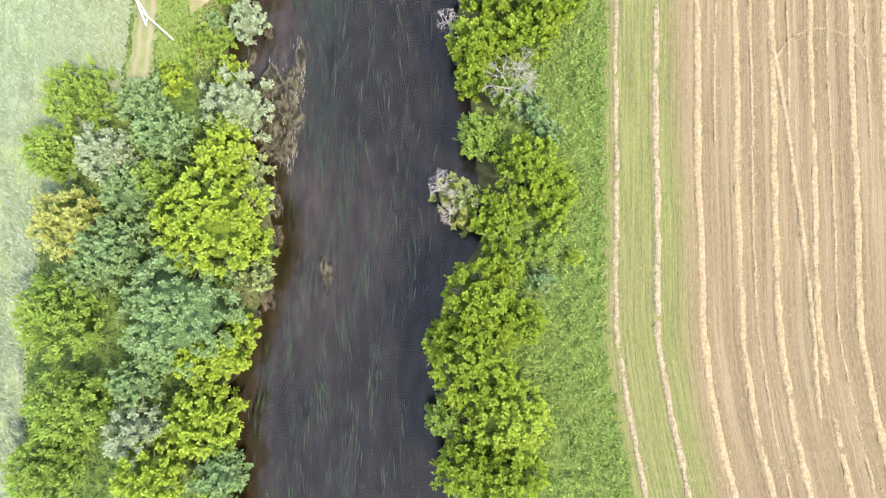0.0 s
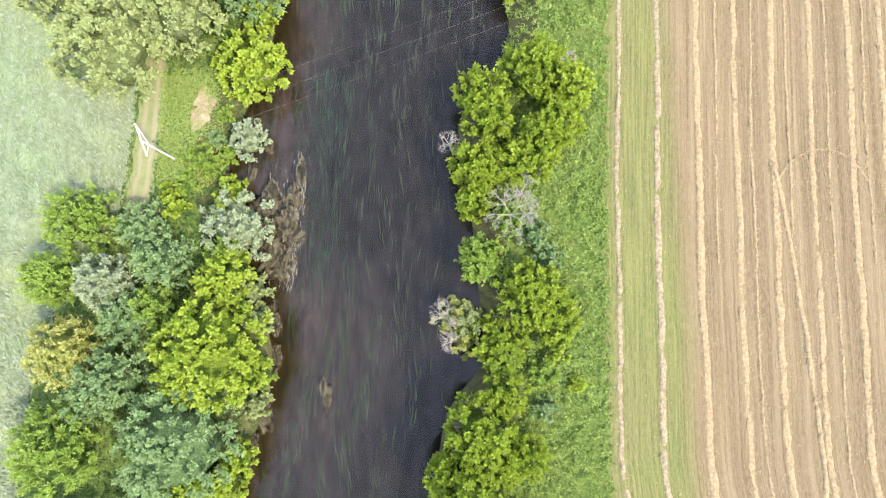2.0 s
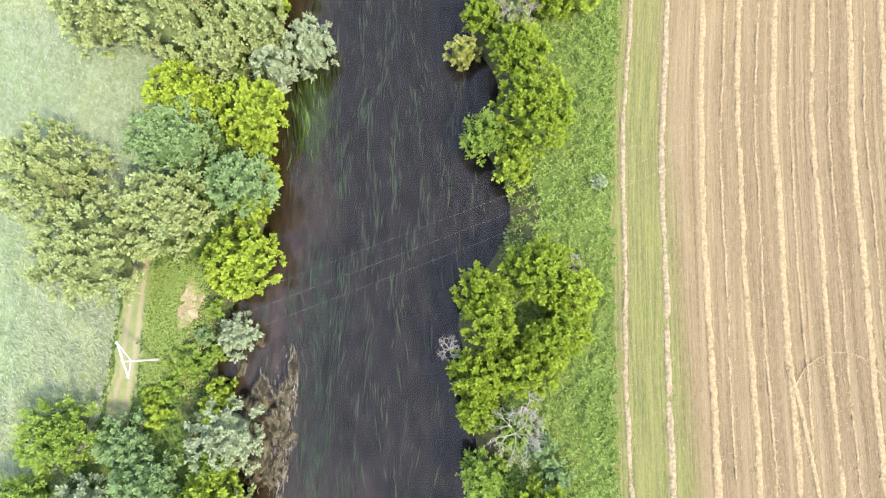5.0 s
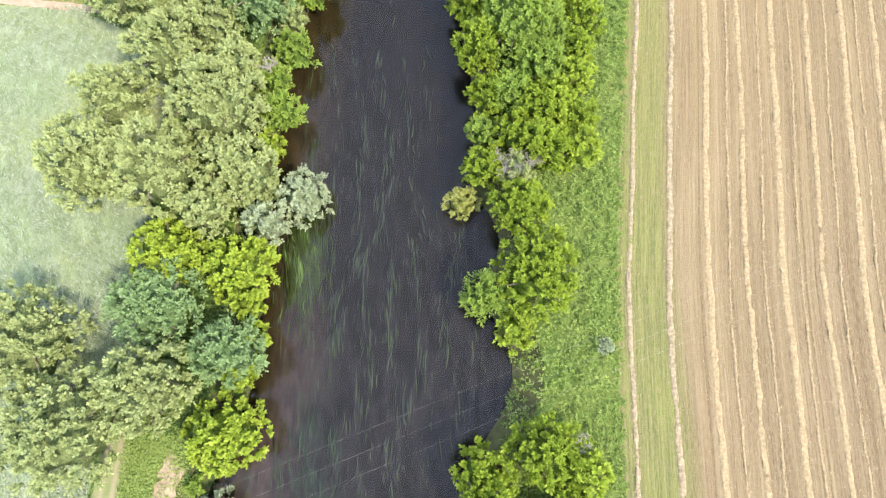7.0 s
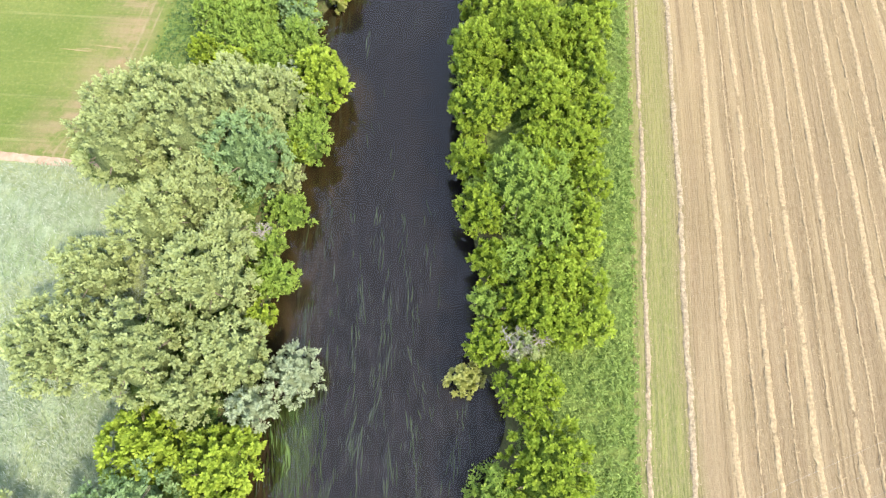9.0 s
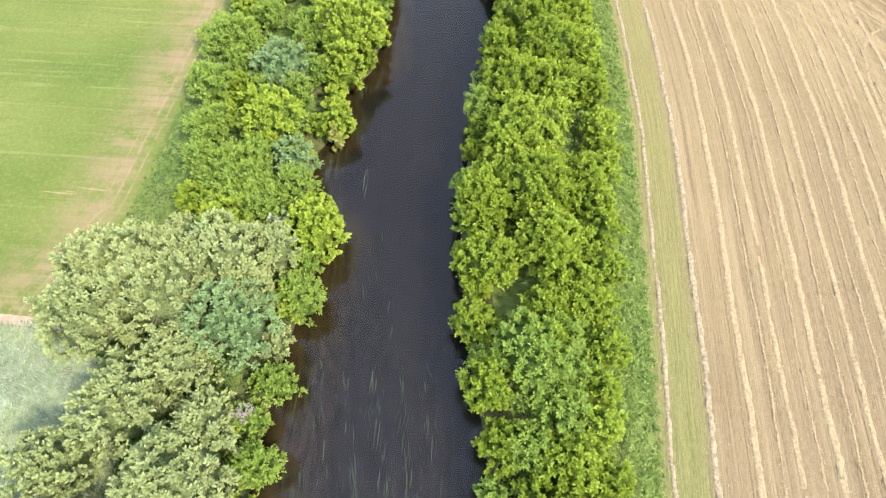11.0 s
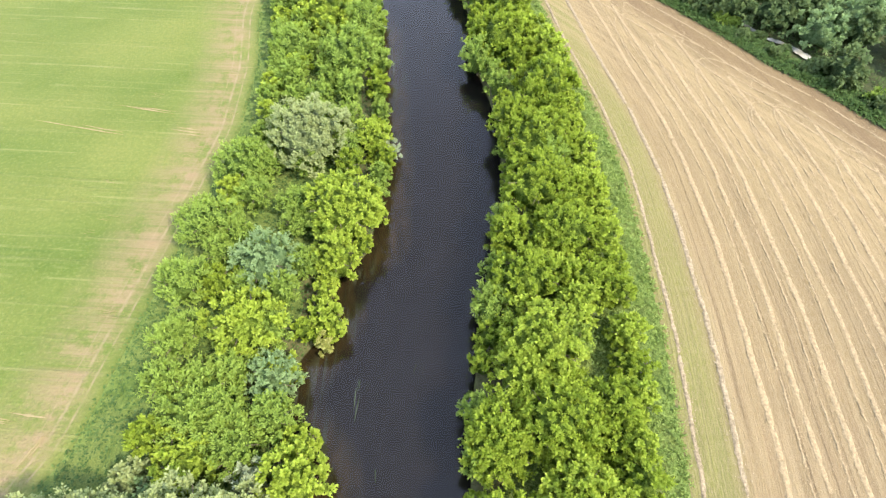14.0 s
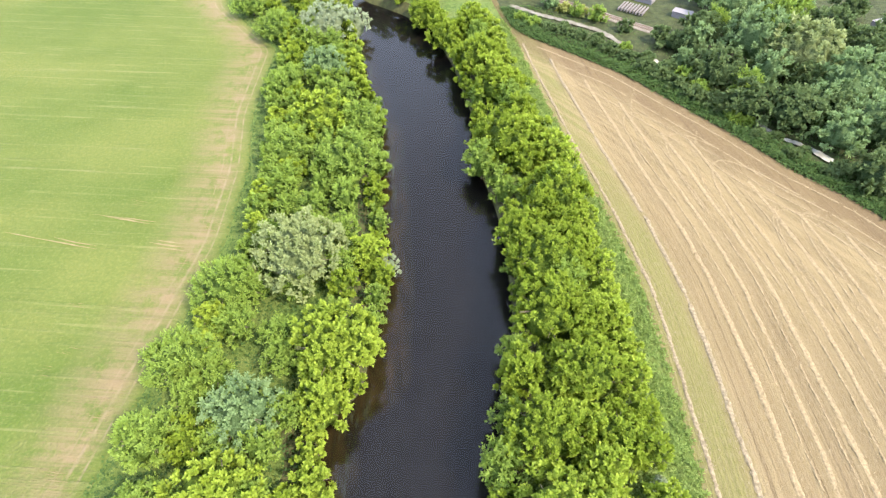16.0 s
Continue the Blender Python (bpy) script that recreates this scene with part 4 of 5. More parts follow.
def weed_mat(x, y, rx, ry, turn=0.0, seed=0):
    """A floating mat of weed, ragged, a little domed, with a frothy rim."""
    rng = np.random.default_rng(1000 + seed)
    rings, sides = 8, 40
    ang = np.linspace(0, 2 * np.pi, sides, endpoint=False)
    edge = 1.2 + sum(a * rng.uniform(0.5, 1.0) * np.sin(k * ang + rng.uniform(0, 6)) for k, a in ((2, 0.2), (3, 0.2), (4, 0.14), (6, 0.10), (9, 0.07)))
    V, rim = [(0, 0, 0.10)], [0.0]
    for i in range(1, rings + 1):
        u = i / rings
        for a, g in zip(ang, edge):
            V.append((math.cos(a) * rx * g * u, math.sin(a) * ry * g * u, 0.1 * (1 - u**3) + rng.normal(0, 0.05) - (0.06 if i == rings else 0.0)))
            rim.append(u)
    F = [(0, 1 + j, 2 + j, 1 + (j + 2) % sides) for j in range(0, sides, 2)]
    for i in range(1, rings):
        for j in range(sides):
            b, c = 1 + i * sides + j, 1 + i * sides + (j + 1) % sides
            F.append((b - sides, b, c, c - sides))
    ob = mesh_object("weed_mat", np.array(V), F, MAT, smooth=True, attrs={"rim": rim})
    ob.matrix_basis = pose(x, y, WATER - 0.045, 0, 0, turn)
    return tagged(ob, "brown floating mat of water weed with a pale frothy rim", "weed mat", "weed mats along the bank")


weed_mat(-26.6, 36.0, 0.8, 2.4, 8, 1)
weed_mat(-27.6, 31.6, 1.4, 2.6, -6, 2)
weed_mat(-28.8, 26.6, 2.3, 3.2, 10, 3)
weed_mat(-30.0, 21.0, 2.6, 3.0, -12, 4)
weed_mat(-32.4, 24.0, 1.8, 2.8, 20, 5)
weed_mat(-31.4, 32.0, 1.6, 2.4, -4, 6)
weed_mat(-35.0, 36.4, 0.8, 1.3, 0, 7)
weed_mat(-32.3, 40.4, 0.7, 1.0, 15, 8)
weed_mat(-33.6, 29.5, 1.6, 2.6, 0, 9)
weed_mat(-36.0, 44.2, 0.9, 1.1, 0, 10)
weed_mat(-30.2, 5.2, 1.1, 2.4, -14, 11)
weed_mat(-31.6, -2.4, 1.5, 3.0, 6, 12)
weed_mat(-34.2, -9.8, 1.3, 3.4, -28, 13)
weed_mat(-36.4, -15.2, 1.2, 2.6, -20, 14)
weed_mat(-21.7, -0.2, 0.85, 2.3, 4, 15)
weed_mat(-30.4, 12.0, 0.9, 3.0, 2, 16)


rng = np.random.default_rng(18)
fy = rng.uniform(17, 40, 130)
ribbons("weed_froth", "pale froth lines curling along the edge of the weed mats", weed_material("froth", (0.14, 0.125, 0.095), (0.34, 0.31, 0.25)), np.interp(fy, (17, 24, 30, 36, 40), (-27.6, -26.4, -26.0, -25.8, -26.6)) - rng.exponential(1.1, 130) + 0.3 * np.sin(fy * 1.3), fy, np.full(130, WATER + 0.012), rng.uniform(0.4, 1.6, 130), rng.uniform(0.015, 0.05, 130), 19)


# ---- dead wood ----
def dead_material():
    k = Mat("dead_wood", 0.9)
    n = k.noise(k.coords(3, 3, 3), 1.2, 4)
    return k.colour(k.mix(n, (0.22, 0.19, 0.165), (0.40, 0.37, 0.34))).m


DEAD = dead_material()


def dead_tree(x, y, h, r, seed, lean=(0.0, 0.0)):
    rng = np.random.default_rng(seed)
    z = ground_height(x, y)
    ob = thing("dead_tree", x, y, z - 0.1, "bare grey dead branches standing out of the bank bushes", "dead tree", "dead trees")
    top = Vector((lean[0] * 0.4, lean[1] * 0.4, h * 0.45 - z))
    bm = bmesh.new()
    tube(bm, (0, 0, 0), top, 0.2, 0.14, 8)
    part("trunk", bm, DEAD, ob)

    def grow(bm, p, d, ln, rad, level):
        q = p + d * ln
        tube(bm, p, q, rad, rad * 0.6, 5)
        if level == 0:
            return
        for _ in range(3):
            turn = Vector((rng.normal(0, 0.55), rng.normal(0, 0.55), rng.normal(0.05, 0.3)))
            grow(bm, q, (d + turn).normalized(), ln * rng.uniform(0.55, 0.8), rad * 0.6, level - 1)

    for i in range(6):
        a = 2 * math.pi * i / 6 + rng.uniform(-0.4, 0.4)
        d = Vector((math.cos(a) + lean[0] * 0.3, math.sin(a) + lean[1] * 0.3, rng.uniform(0.5, 1.1))).normalized()
        bm = bmesh.new()
        grow(bm, top, d, r * 0.36, 0.085, 4)
        part("branch", bm, DEAD, ob)
    return ob


dead_tree(7.4, 27.2, 9.5, 5.4, 1)
dead_tree(9.0, 30.5, 8.5, 3.6, 2)
dead_tree(-1.5, 12.6, 6.5, 3.4, 3, (-2.0, 0.0))
dead_tree(-0.6, 9.0, 5.0, 2.4, 4, (-2.0, -0.6))
dead_tree(-1.2, 38.9, 4.0, 2.4, 5, (-1.4, 0.0))
dead_tree(8.0, 92.9, 9.0, 3.4, 6)
dead_tree(-31.0, 110.9, 9.0, 2.2, 7)
dead_tree(12.0, 93.5, 8.0, 2.4, 8)


# ---- the power line ----
def metal(name, c, rough, metallic):
    k = Mat(name, rough)
    k.b.inputs["Metallic"].default_value = metallic
    n = k.noise(k.coords(4, 4, 4), 1.0, 4)
    return k.colour(k.mix(n, tuple(v * 0.8 for v in c), c)).m


def build_pole():
    wood = metal("weathered_pole_wood", (0.5, 0.48, 0.45), 0.85, 0.0)
    steel = metal("galvanised_steel", (0.72, 0.72, 0.72), 0.5, 0.2)
    ob = thing("power_pole", -46.5, 37.7, 0.0, "weathered grey wooden power pole with a steel crossarm", "power pole")
    bm = bmesh.new()
    tube(bm, (0, 0, -0.3), (0, 0, 9.4), 0.19, 0.14, 12)
    part("pole", bm, wood, ob)
    bm = bmesh.new()
    tube(bm, (-1.2, 2.7, 9.15), (0.95, -2.3, 9.15), 0.11, 0.11, 6)
    part("crossarm", bm, steel, ob, "long galvanised steel crossarm")
    for x, y in ((-1.2, 2.7), (0.95, -2.3)):
        bm = bmesh.new()
        tube(bm, (x * 0.92, y * 0.92, 9.1), (0.12, 0.05, 7.6), 0.07, 0.07, 6)
        part("brace", bm, steel, ob)
    for k in (-1, 0, 1):
        bm = bmesh.new()
        x, y = -0.1 - 1.0 * k, 0.2 + 2.3 * k
        for j in range(3):
            tube(bm, (x, y, 9.25 + 0.1 * j), (x, y, 9.33 + 0.1 * j), 0.11, 0.06, 8)
        part("insulator", bm, steel, ob, "pale ribbed insulator")
    wire = metal("wire", (0.34, 0.33, 0.30), 0.55, 0.2)
    for k in (-1, 0, 1):
        bm = bmesh.new()
        a = Vector((-46.6 - 1.0 * k, 37.9 + 2.3 * k, 9.5))
        b = Vector((62.0 - 1.0 * k, 79.0 + 2.3 * k, 9.5))
        last = a
        for j in range(1, 41):
            u = j / 40
            p = a.lerp(b, u) + Vector((0, 0, -6.0 * u * (1 - u)))
            tube(bm, last, p, 0.0072, 0.0072, 5)
            last = p
        me = bpy.data.meshes.new("wire")
        bm.to_mesh(me)
        bm.free()
        me.materials.append(wire)
        tagged(new("power_wire", me), "thin metal overhead wire spanning the river", "power wire", "overhead wires")


build_pole()


# ---- beyond the hedge: railway, timber rack, shed ----
def box(bm, x0, y0, z0, x1, y1, z1):
    vs = [bm.verts.new(p) for p in ((x0, y0, z0), (x1, y0, z0), (x1, y1, z0), (x0, y1, z0), (x0, y0, z1), (x1, y0, z1), (x1, y1, z1), (x0, y1, z1))]
    for f in ((3, 2, 1, 0), (4, 5, 6, 7), (0, 1, 5, 4), (1, 2, 6, 5), (2, 3, 7, 6), (3, 0, 4, 7)):
        bm.faces.new([vs[i] for i in f])


def build_railway():
    rust = metal("rusty_rail", (0.26, 0.17, 0.12), 0.6, 0.4)
    timber = metal("dark_sleeper", (0.15, 0.11, 0.09), 0.9, 0.0)
    ballast = earth_material("ballast", (0.20, 0.16, 0.14), (0.34, 0.29, 0.26))
    ob = thing("railway_track", 66.5, 313.0, 1.0, "rusty railway track on dark sleepers and ballast", "railway track", "", -40)
    bm = bmesh.new()
    box(bm, -45, -2.2, -1.2, 45, 2.2, -0.05)
    bmesh.ops.bevel(bm, geom=[e for e in bm.edges], offset=0.3, segments=1, affect="EDGES")
    part("ballast_bed", bm, ballast, ob)
    for y in (-0.75, 0.75):
        bm = bmesh.new()
        box(bm, -45, y - 0.06, 0.08, 45, y + 0.06, 0.24)
        part("rail", bm, rust, ob)
    me = bpy.data.meshes.new("sleeper")
    bm = bmesh.new()
    box(bm, -0.13, -1.3, -0.05, 0.13, 1.3, 0.1)
    bm.to_mesh(me)
    bm.free()
    me.materials.append(timber)
    for k in range(120):
        s = new("sleeper", me)
        s.parent = ob
        s.location = (-44.6 + 0.75 * k, 0, 0)
    pale = metal("bleached_timber", (0.22, 0.195, 0.185), 0.85, 0.0)
    rack = thing("timber_stack", 66.5, 326.0, 1.0, "stack of bleached timber slats beside the railway", "timber stack", "", -35)
    for k in range(9):
        bm = bmesh.new()
        box(bm, -0.22, -3.4, 0.0, 0.22, 3.4, 0.8 + 0.1 * (k % 2))
        o = part("slat", bm, pale, rack)
        o.location = (-4.2 + 1.05 * k, 0.15 * (k % 3), 0)
    slab = metal("pale_concrete", (0.27, 0.25, 0.26), 0.9, 0.0)
    for x, y, w, d, h, turn in ((82, 321, 6, 3.5, 1.6, -35), (72, 335, 9, 4, 1.2, -38), (146, 309, 6, 8, 2.6, 20)):
        shed = thing("low_shed", x, y, 0.9, "low pale concrete shed half hidden among trees", "shed", "", turn)
        bm = bmesh.new()
        box(bm, -w / 2, -d / 2, -0.6, w / 2, d / 2, h)
        part("wall", bm, slab, shed)
        bm = bmesh.new()
        box(bm, -w / 2 - 0.2, -d / 2 - 0.2, h, w / 2 + 0.2, d / 2 + 0.2, h + 0.15)
        part("roof", bm, slab, shed)


build_railway()

# ---- the trees, one by one ----
# trees along the west bank
tree(GREEN, -58.9, 27.1, 6.6, 8.0)
tree(DUSK, -48.9, 25.8, 4.8, 7.0)
tree(SILVER, -35.4, 26.3, 6.5, 8.0)
tree(GREEN, -61.9, 18.0, 5.6, 9.0)
tree(SILVER, -53.6, 17.4, 5.1, 10.0)
tree(DUSK, -44.9, 20.5, 5.1, 9.0)
tree(LIME, -35.7, 17.4, 5.5, 9.0)
tree(STRAW, -58.7, 7.1, 6.3, 10.0)
tree(LIME, -36.5, 7.2, 10.2, 13.0)
tree(DUSK, -51.6, 3.3, 5.9, 10.0)
tree(DUSK, -41.2, -5.9, 9.8, 12.0)
tree(GREEN, -59.1, -6.7, 7.4, 11.0)
tree(LIME, -38.8, -12.6, 5.0, 8.0)
tree(GREEN, -57.1, -19.8, 7.0, 10.0)
tree(DUSK, -47.9, -16.7, 4.2, 8.0)
tree(SILVER, -47.2, -23.8, 5.3, 9.0)
tree(LIME, -37.9, -22.0, 6.1, 10.0)
tree(LIME, -44.2, -29.2, 5.3, 10.0)
tree(GREEN, -59.9, -28.5, 6.5, 10.0)
tree(DUSK, -36.0, -30.3, 4.9, 8.0)
tree(SILVER, -34.9, 41.3, 4.0, 5.0)
tree(LIME, -45.4, 29.7, 2.5, 3.0)
tree(LIME, -37.1, 32.7, 2.7, 4.0)
tree(GREEN, -42.3, 37.7, 2.7, 2.5)
tree(LIME, -33.8, 52.4, 6.5, 9.0)
tree(SAGE, -62.2, 65.5, 9.1, 14.0)
tree(SAGE, -54.5, 53.8, 9.3, 14.0)
tree(SAGE, -43.8, 59.7, 7.7, 14.0)
tree(DUSK, -44.4, 70.8, 7.8, 12.0)
tree(DUSK, -33.5, 64.2, 6.4, 12.0)
tree(LIME, -44.3, 79.0, 6.6, 9.0)
tree(LIME, -33.3, 76.5, 6.1, 9.0)
tree(SILVER, -25.0, 89.2, 5.3, 8.0)
tree(SILVER, -30.1, 84.2, 4.2, 10.0)
tree(SAGE, -56.9, 92.9, 8.4, 15.0)
tree(SAGE, -46.0, 91.5, 8.6, 17.0)
tree(SAGE, -37.4, 102.2, 9.0, 17.0)
tree(SAGE, -54.5, 104.0, 6.4, 13.0)
tree(SAGE, -38.5, 86.0, 5.0, 11.0)
tree(SAGE, -40.5, 118.0, 6.5, 14.0)
tree(SAGE, -46.1, 112.3, 8.0, 16.0)
tree(SAGE, -54.3, 124.7, 7.9, 17.0)
tree(SAGE, -44.3, 128.5, 9.8, 18.0)
tree(DUSK, -33.8, 123.7, 7.9, 16.0)
tree(GREEN, -25.5, 129.9, 4.9, 9.0)
tree(GREEN, -27.5, 116.2, 3.6, 8.0)
tree(GREEN, -28.9, 104.3, 4.1, 8.0)
tree(SAGE, -33.7, 92.1, 7.2, 13.0)
tree(SAGE, -48.3, 132.8, 9.5, 16.0)
tree(SAGE, -36.2, 134.2, 8.6, 16.0)
tree(LIME, -40.2, 144.2, 5.2, 7.5)
tree(SAGE, -47.0, 142.2, 3.8, 6.0)
tree(GREEN, -33.2, 146.2, 5.2, 7.5)
tree(SILVER, -30.0, 142.0, 3.4, 6.5)
tree(DUSK, -43.5, 140.0, 3.6, 6.5)
tree(LIME, -24.5, 141.5, 5.9, 10.0)
tree(DUSK, -29.6, 157.2, 5.4, 9.0)
tree(SAGE, -56.8, 133.2, 7.5, 14.0)
tree(GREEN, -39.2, 152.2, 8.2, 8.0)
tree(GREEN, -28.3, 150.6, 4.8, 9.0)
tree(LIME, -35.0, 165.4, 7.3, 11.0)
tree(DUSK, -33.7, 177.6, 6.7, 11.0)
tree(GREEN, -47.2, 174.0, 5.6, 10.0)
tree(GREEN, -46.2, 163.2, 4.6, 9.0)
tree(LIME, -22.3, 167.8, 4.0, 8.0)
tree(LIME, -20.9, 189.1, 8.9, 12.0)
tree(LIME, -21.9, 179.8, 4.9, 12.0)
tree(GREEN, -46.3, 188.0, 6.9, 9.0)
tree(GREEN, -42.5, 203.4, 7.4, 9.0)
tree(SAGE, -29.7, 209.9, 10.8, 13.0)
tree(LIME, -17.2, 212.2, 5.0, 8.0)
tree(SILVER, -13.4, 211.3, 2.7, 5.0)
tree(GREEN, -38.1, 244.6, 7.8, 9.0)
tree(GREEN, -24.2, 239.8, 8.8, 11.0)
tree(LIME, -32.5, 257.8, 8.9, 10.0)
tree(GREEN, -21.7, 256.1, 6.4, 9.0)
tree(GREEN, -44.4, 272.3, 6.4, 9.0)
tree(DUSK, -34.2, 283.4, 7.7, 10.0)
tree(LIME, -27.0, 285.3, 4.6, 8.0)
tree(SILVER, -37.3, 308.9, 9.8, 11.0)
tree(GREEN, -52.3, 307.4, 8.0, 9.0)
tree(SILVER, -30.0, 315.4, 6.4, 9.0)
tree(GREEN, -63.9, 324.1, 7.6, 9.0)
tree(GREEN, -37.2, 231.1, 5.0, 8.0)
# trees along the east bank
tree(FRESH, 3.1, 35.1, 5.2, 8.0)
tree(FRESH, 12.6, 39.4, 4.3, 8.0)
tree(FRESH, 2.2, 30.0, 3.9, 7.0)
tree(GREEN, 3.0, 20.8, 4.7, 7.0)
tree(FRESH, 10.2, 15.9, 5.5, 7.0)
tree(FRESH, 5.5, 7.9, 5.1, 6.0)
tree(FRESH, 13.7, 11.8, 4.7, 5.0)
tree(GREEN, 9.6, 106.0, 4.6, 7.5)
tree(FRESH, 9.4, 98.8, 4.2, 7.0)
tree(FRESH, 6.4, 1.2, 3.9, 6.5)
tree(FRESH, 2.8, -5.1, 7.3, 10.0)
tree(FRESH, 1.9, -13.1, 7.6, 11.0)
tree(LIME, 6.7, -21.0, 6.4, 10.0)
tree(FRESH, -2.5, -10.8, 3.7, 9.0)
tree(FRESH, 9.0, -7.6, 4.1, 8.0)
tree(FRESH, 1.1, -28.2, 5.6, 9.0)
tree(FRESH, 7.0, -29.7, 6.0, 9.0)
tree(GREEN, -2.6, -21.3, 3.3, 8.0)
tree(FRESH, 2.9, 47.3, 4.7, 7.0)
tree(FRESH, 11.8, 50.0, 6.4, 9.0)
tree(LIME, 17.2, 47.5, 4.4, 8.0)
tree(FRESH, 14.5, 41.5, 4.9, 8.0)
tree(FRESH, 4.4, 42.5, 4.6, 8.0)
tree(FRESH, 2.6, 34.1, 4.2, 7.0)
tree(FRESH, 9.8, 36.1, 5.2, 7.0)
tree(FRESH, 12.2, 75.5, 7.5, 9.0)
tree(GREEN, 4.4, 72.4, 4.7, 7.0)
tree(LIME, 8.6, 67.2, 3.8, 5.0)
tree(FRESH, 10.1, 86.1, 5.5, 8.0)
tree(STRAW, 0.9, 88.4, 3.3, 5.0)
tree(FRESH, 4.5, 93.1, 4.2, 7.0)
tree(FRESH, 15.1, 96.0, 5.1, 8.0)
tree(FRESH, 5.8, 106.1, 4.4, 7.0)
tree(FRESH, 14.3, 103.7, 5.4, 8.0)
tree(GREEN, 11.7, 118.3, 9.4, 11.0)
tree(FRESH, 4.2, 114.8, 5.1, 9.0)
tree(FRESH, 19.2, 127.9, 5.7, 9.0)
tree(FRESH, 2.6, 125.1, 4.4, 8.0)
tree(FRESH, 4.8, 134.7, 6.2, 9.0)
tree(LIME, 16.0, 137.5, 7.9, 9.0)
tree(FRESH, 4.9, 145.2, 6.2, 9.0)
tree(FRESH, 15.6, 150.3, 7.9, 9.0)
tree(FRESH, 22.6, 146.7, 5.0, 8.0)
tree(LIME, 10.6, 156.6, 7.5, 10.0)
tree(FRESH, 4.7, 147.1, 6.0, 10.0)
tree(FRESH, 14.1, 149.0, 7.9, 12.0)
tree(FRESH, 23.1, 151.1, 5.0, 10.0)
tree(LIME, 13.4, 161.1, 8.5, 12.0)
tree(GREEN, 5.6, 170.0, 4.5, 8.0)
tree(FRESH, 12.7, 174.0, 7.3, 11.0)
tree(FRESH, 22.9, 172.8, 6.2, 9.0)
tree(FRESH, 10.3, 185.0, 4.8, 10.0)
tree(FRESH, 20.4, 184.3, 7.7, 11.0)
tree(FRESH, 16.4, 195.9, 8.6, 11.0)
tree(LIME, 24.9, 195.3, 6.2, 9.0)
tree(FRESH, 18.3, 208.7, 10.0, 11.0)
tree(FRESH, 22.7, 227.4, 8.8, 11.0)
tree(FRESH, 14.1, 216.9, 6.0, 10.0)
tree(FRESH, 15.0, 247.0, 9.8, 11.0)
tree(LIME, 24.5, 242.0, 6.4, 10.0)
tree(GREEN, 7.9, 241.9, 5.6, 9.0)
tree(FRESH, 14.6, 270.8, 8.9, 10.0)
tree(FRESH, 9.6, 287.9, 9.1, 10.0)
tree(FRESH, 1.0, 305.2, 7.5, 9.0)
tree(FRESH, -5.1, 320.8, 7.2, 9.0)
tree(FRESH, 8.5, 310.3, 6.4, 8.0)
# trees that close the river where it bends away
tree(DUSK, -22.0, 346.0, 6.5, 12.0)
tree(DEEP, -13.0, 341.0, 6.0, 11.0)
tree(GREEN, -4.0, 336.0, 6.0, 10.0)
tree(DEEP, -28.0, 356.0, 6.5, 13.0)
# wood above the stubble field
tree(DEEP, 77.5, 279.9, 9.6, 11.0)
tree(DEEP, 80.5, 263.2, 8.2, 10.0)
tree(DEEP, 89.3, 257.4, 9.0, 12.0)
tree(DUSK, 96.6, 248.3, 8.0, 11.0)
tree(DEEP, 96.7, 233.8, 5.8, 10.0)
tree(DUSK, 93.0, 292.8, 11.5, 17.0)
tree(SAGE, 101.8, 281.5, 12.0, 19.0)
tree(DUSK, 107.6, 267.2, 11.0, 17.0)
tree(DUSK, 106.9, 251.4, 8.4, 13.0)
tree(DEEP, 80.5, 302.5, 8.0, 11.0)
tree(DUSK, 96.2, 316.2, 11.0, 16.0)
tree(GREEN, 108.5, 308.6, 10.8, 14.0)
tree(DEEP, 118.2, 298.8, 10.4, 14.0)
tree(DEEP, 125.3, 289.1, 9.2, 13.0)
tree(DEEP, 71.3, 298.8, 4.9, 6.0)

# hedge bushes between the stubble and the lane, thin towards the tip
HEDGE = ((26.5, 320.5, 1.8), (30.5, 316.5, 2.0), (35, 313, 1.8), (39, 310, 2.1), (43.5, 306.5, 2.3), (48, 302, 2.2), (52, 297.5, 2.4), (56, 293, 2.3), (60, 287, 2.6), (63, 282, 2.3), (66, 277, 2.6), (69.5, 271, 2.8), (73, 265.5, 2.4), (76.5, 260.5, 2.0), (80, 253, 1.4), (85, 245, 1.4), (91, 237.5, 1.7), (96, 231, 2.2), (102, 223, 2.6), (108, 214, 2.8))
for hx, hy, hr in HEDGE:
    tree(DEEP if int(hy) % 4 else GREEN, hx, hy, hr + 0.9, hr * 1.35)
BEHIND = ((52, 318, 4.0, 6), (46, 322, 3.5, 5), (38, 329, 4, 6), (60, 311, 3, 4.5), (69, 303, 4, 6.5), (75, 296, 5, 9), (71, 288, 4, 7), (77, 281, 5, 9), (82, 270, 5, 10), (31, 340, 5, 8), (44, 338, 5, 8), (92, 330, 7, 12), (88, 309, 5, 10))
for hx, hy, hr, hh in BEHIND:
    tree((DEEP, GREEN, DUSK)[int(hx) % 3], hx, hy, hr, hh)

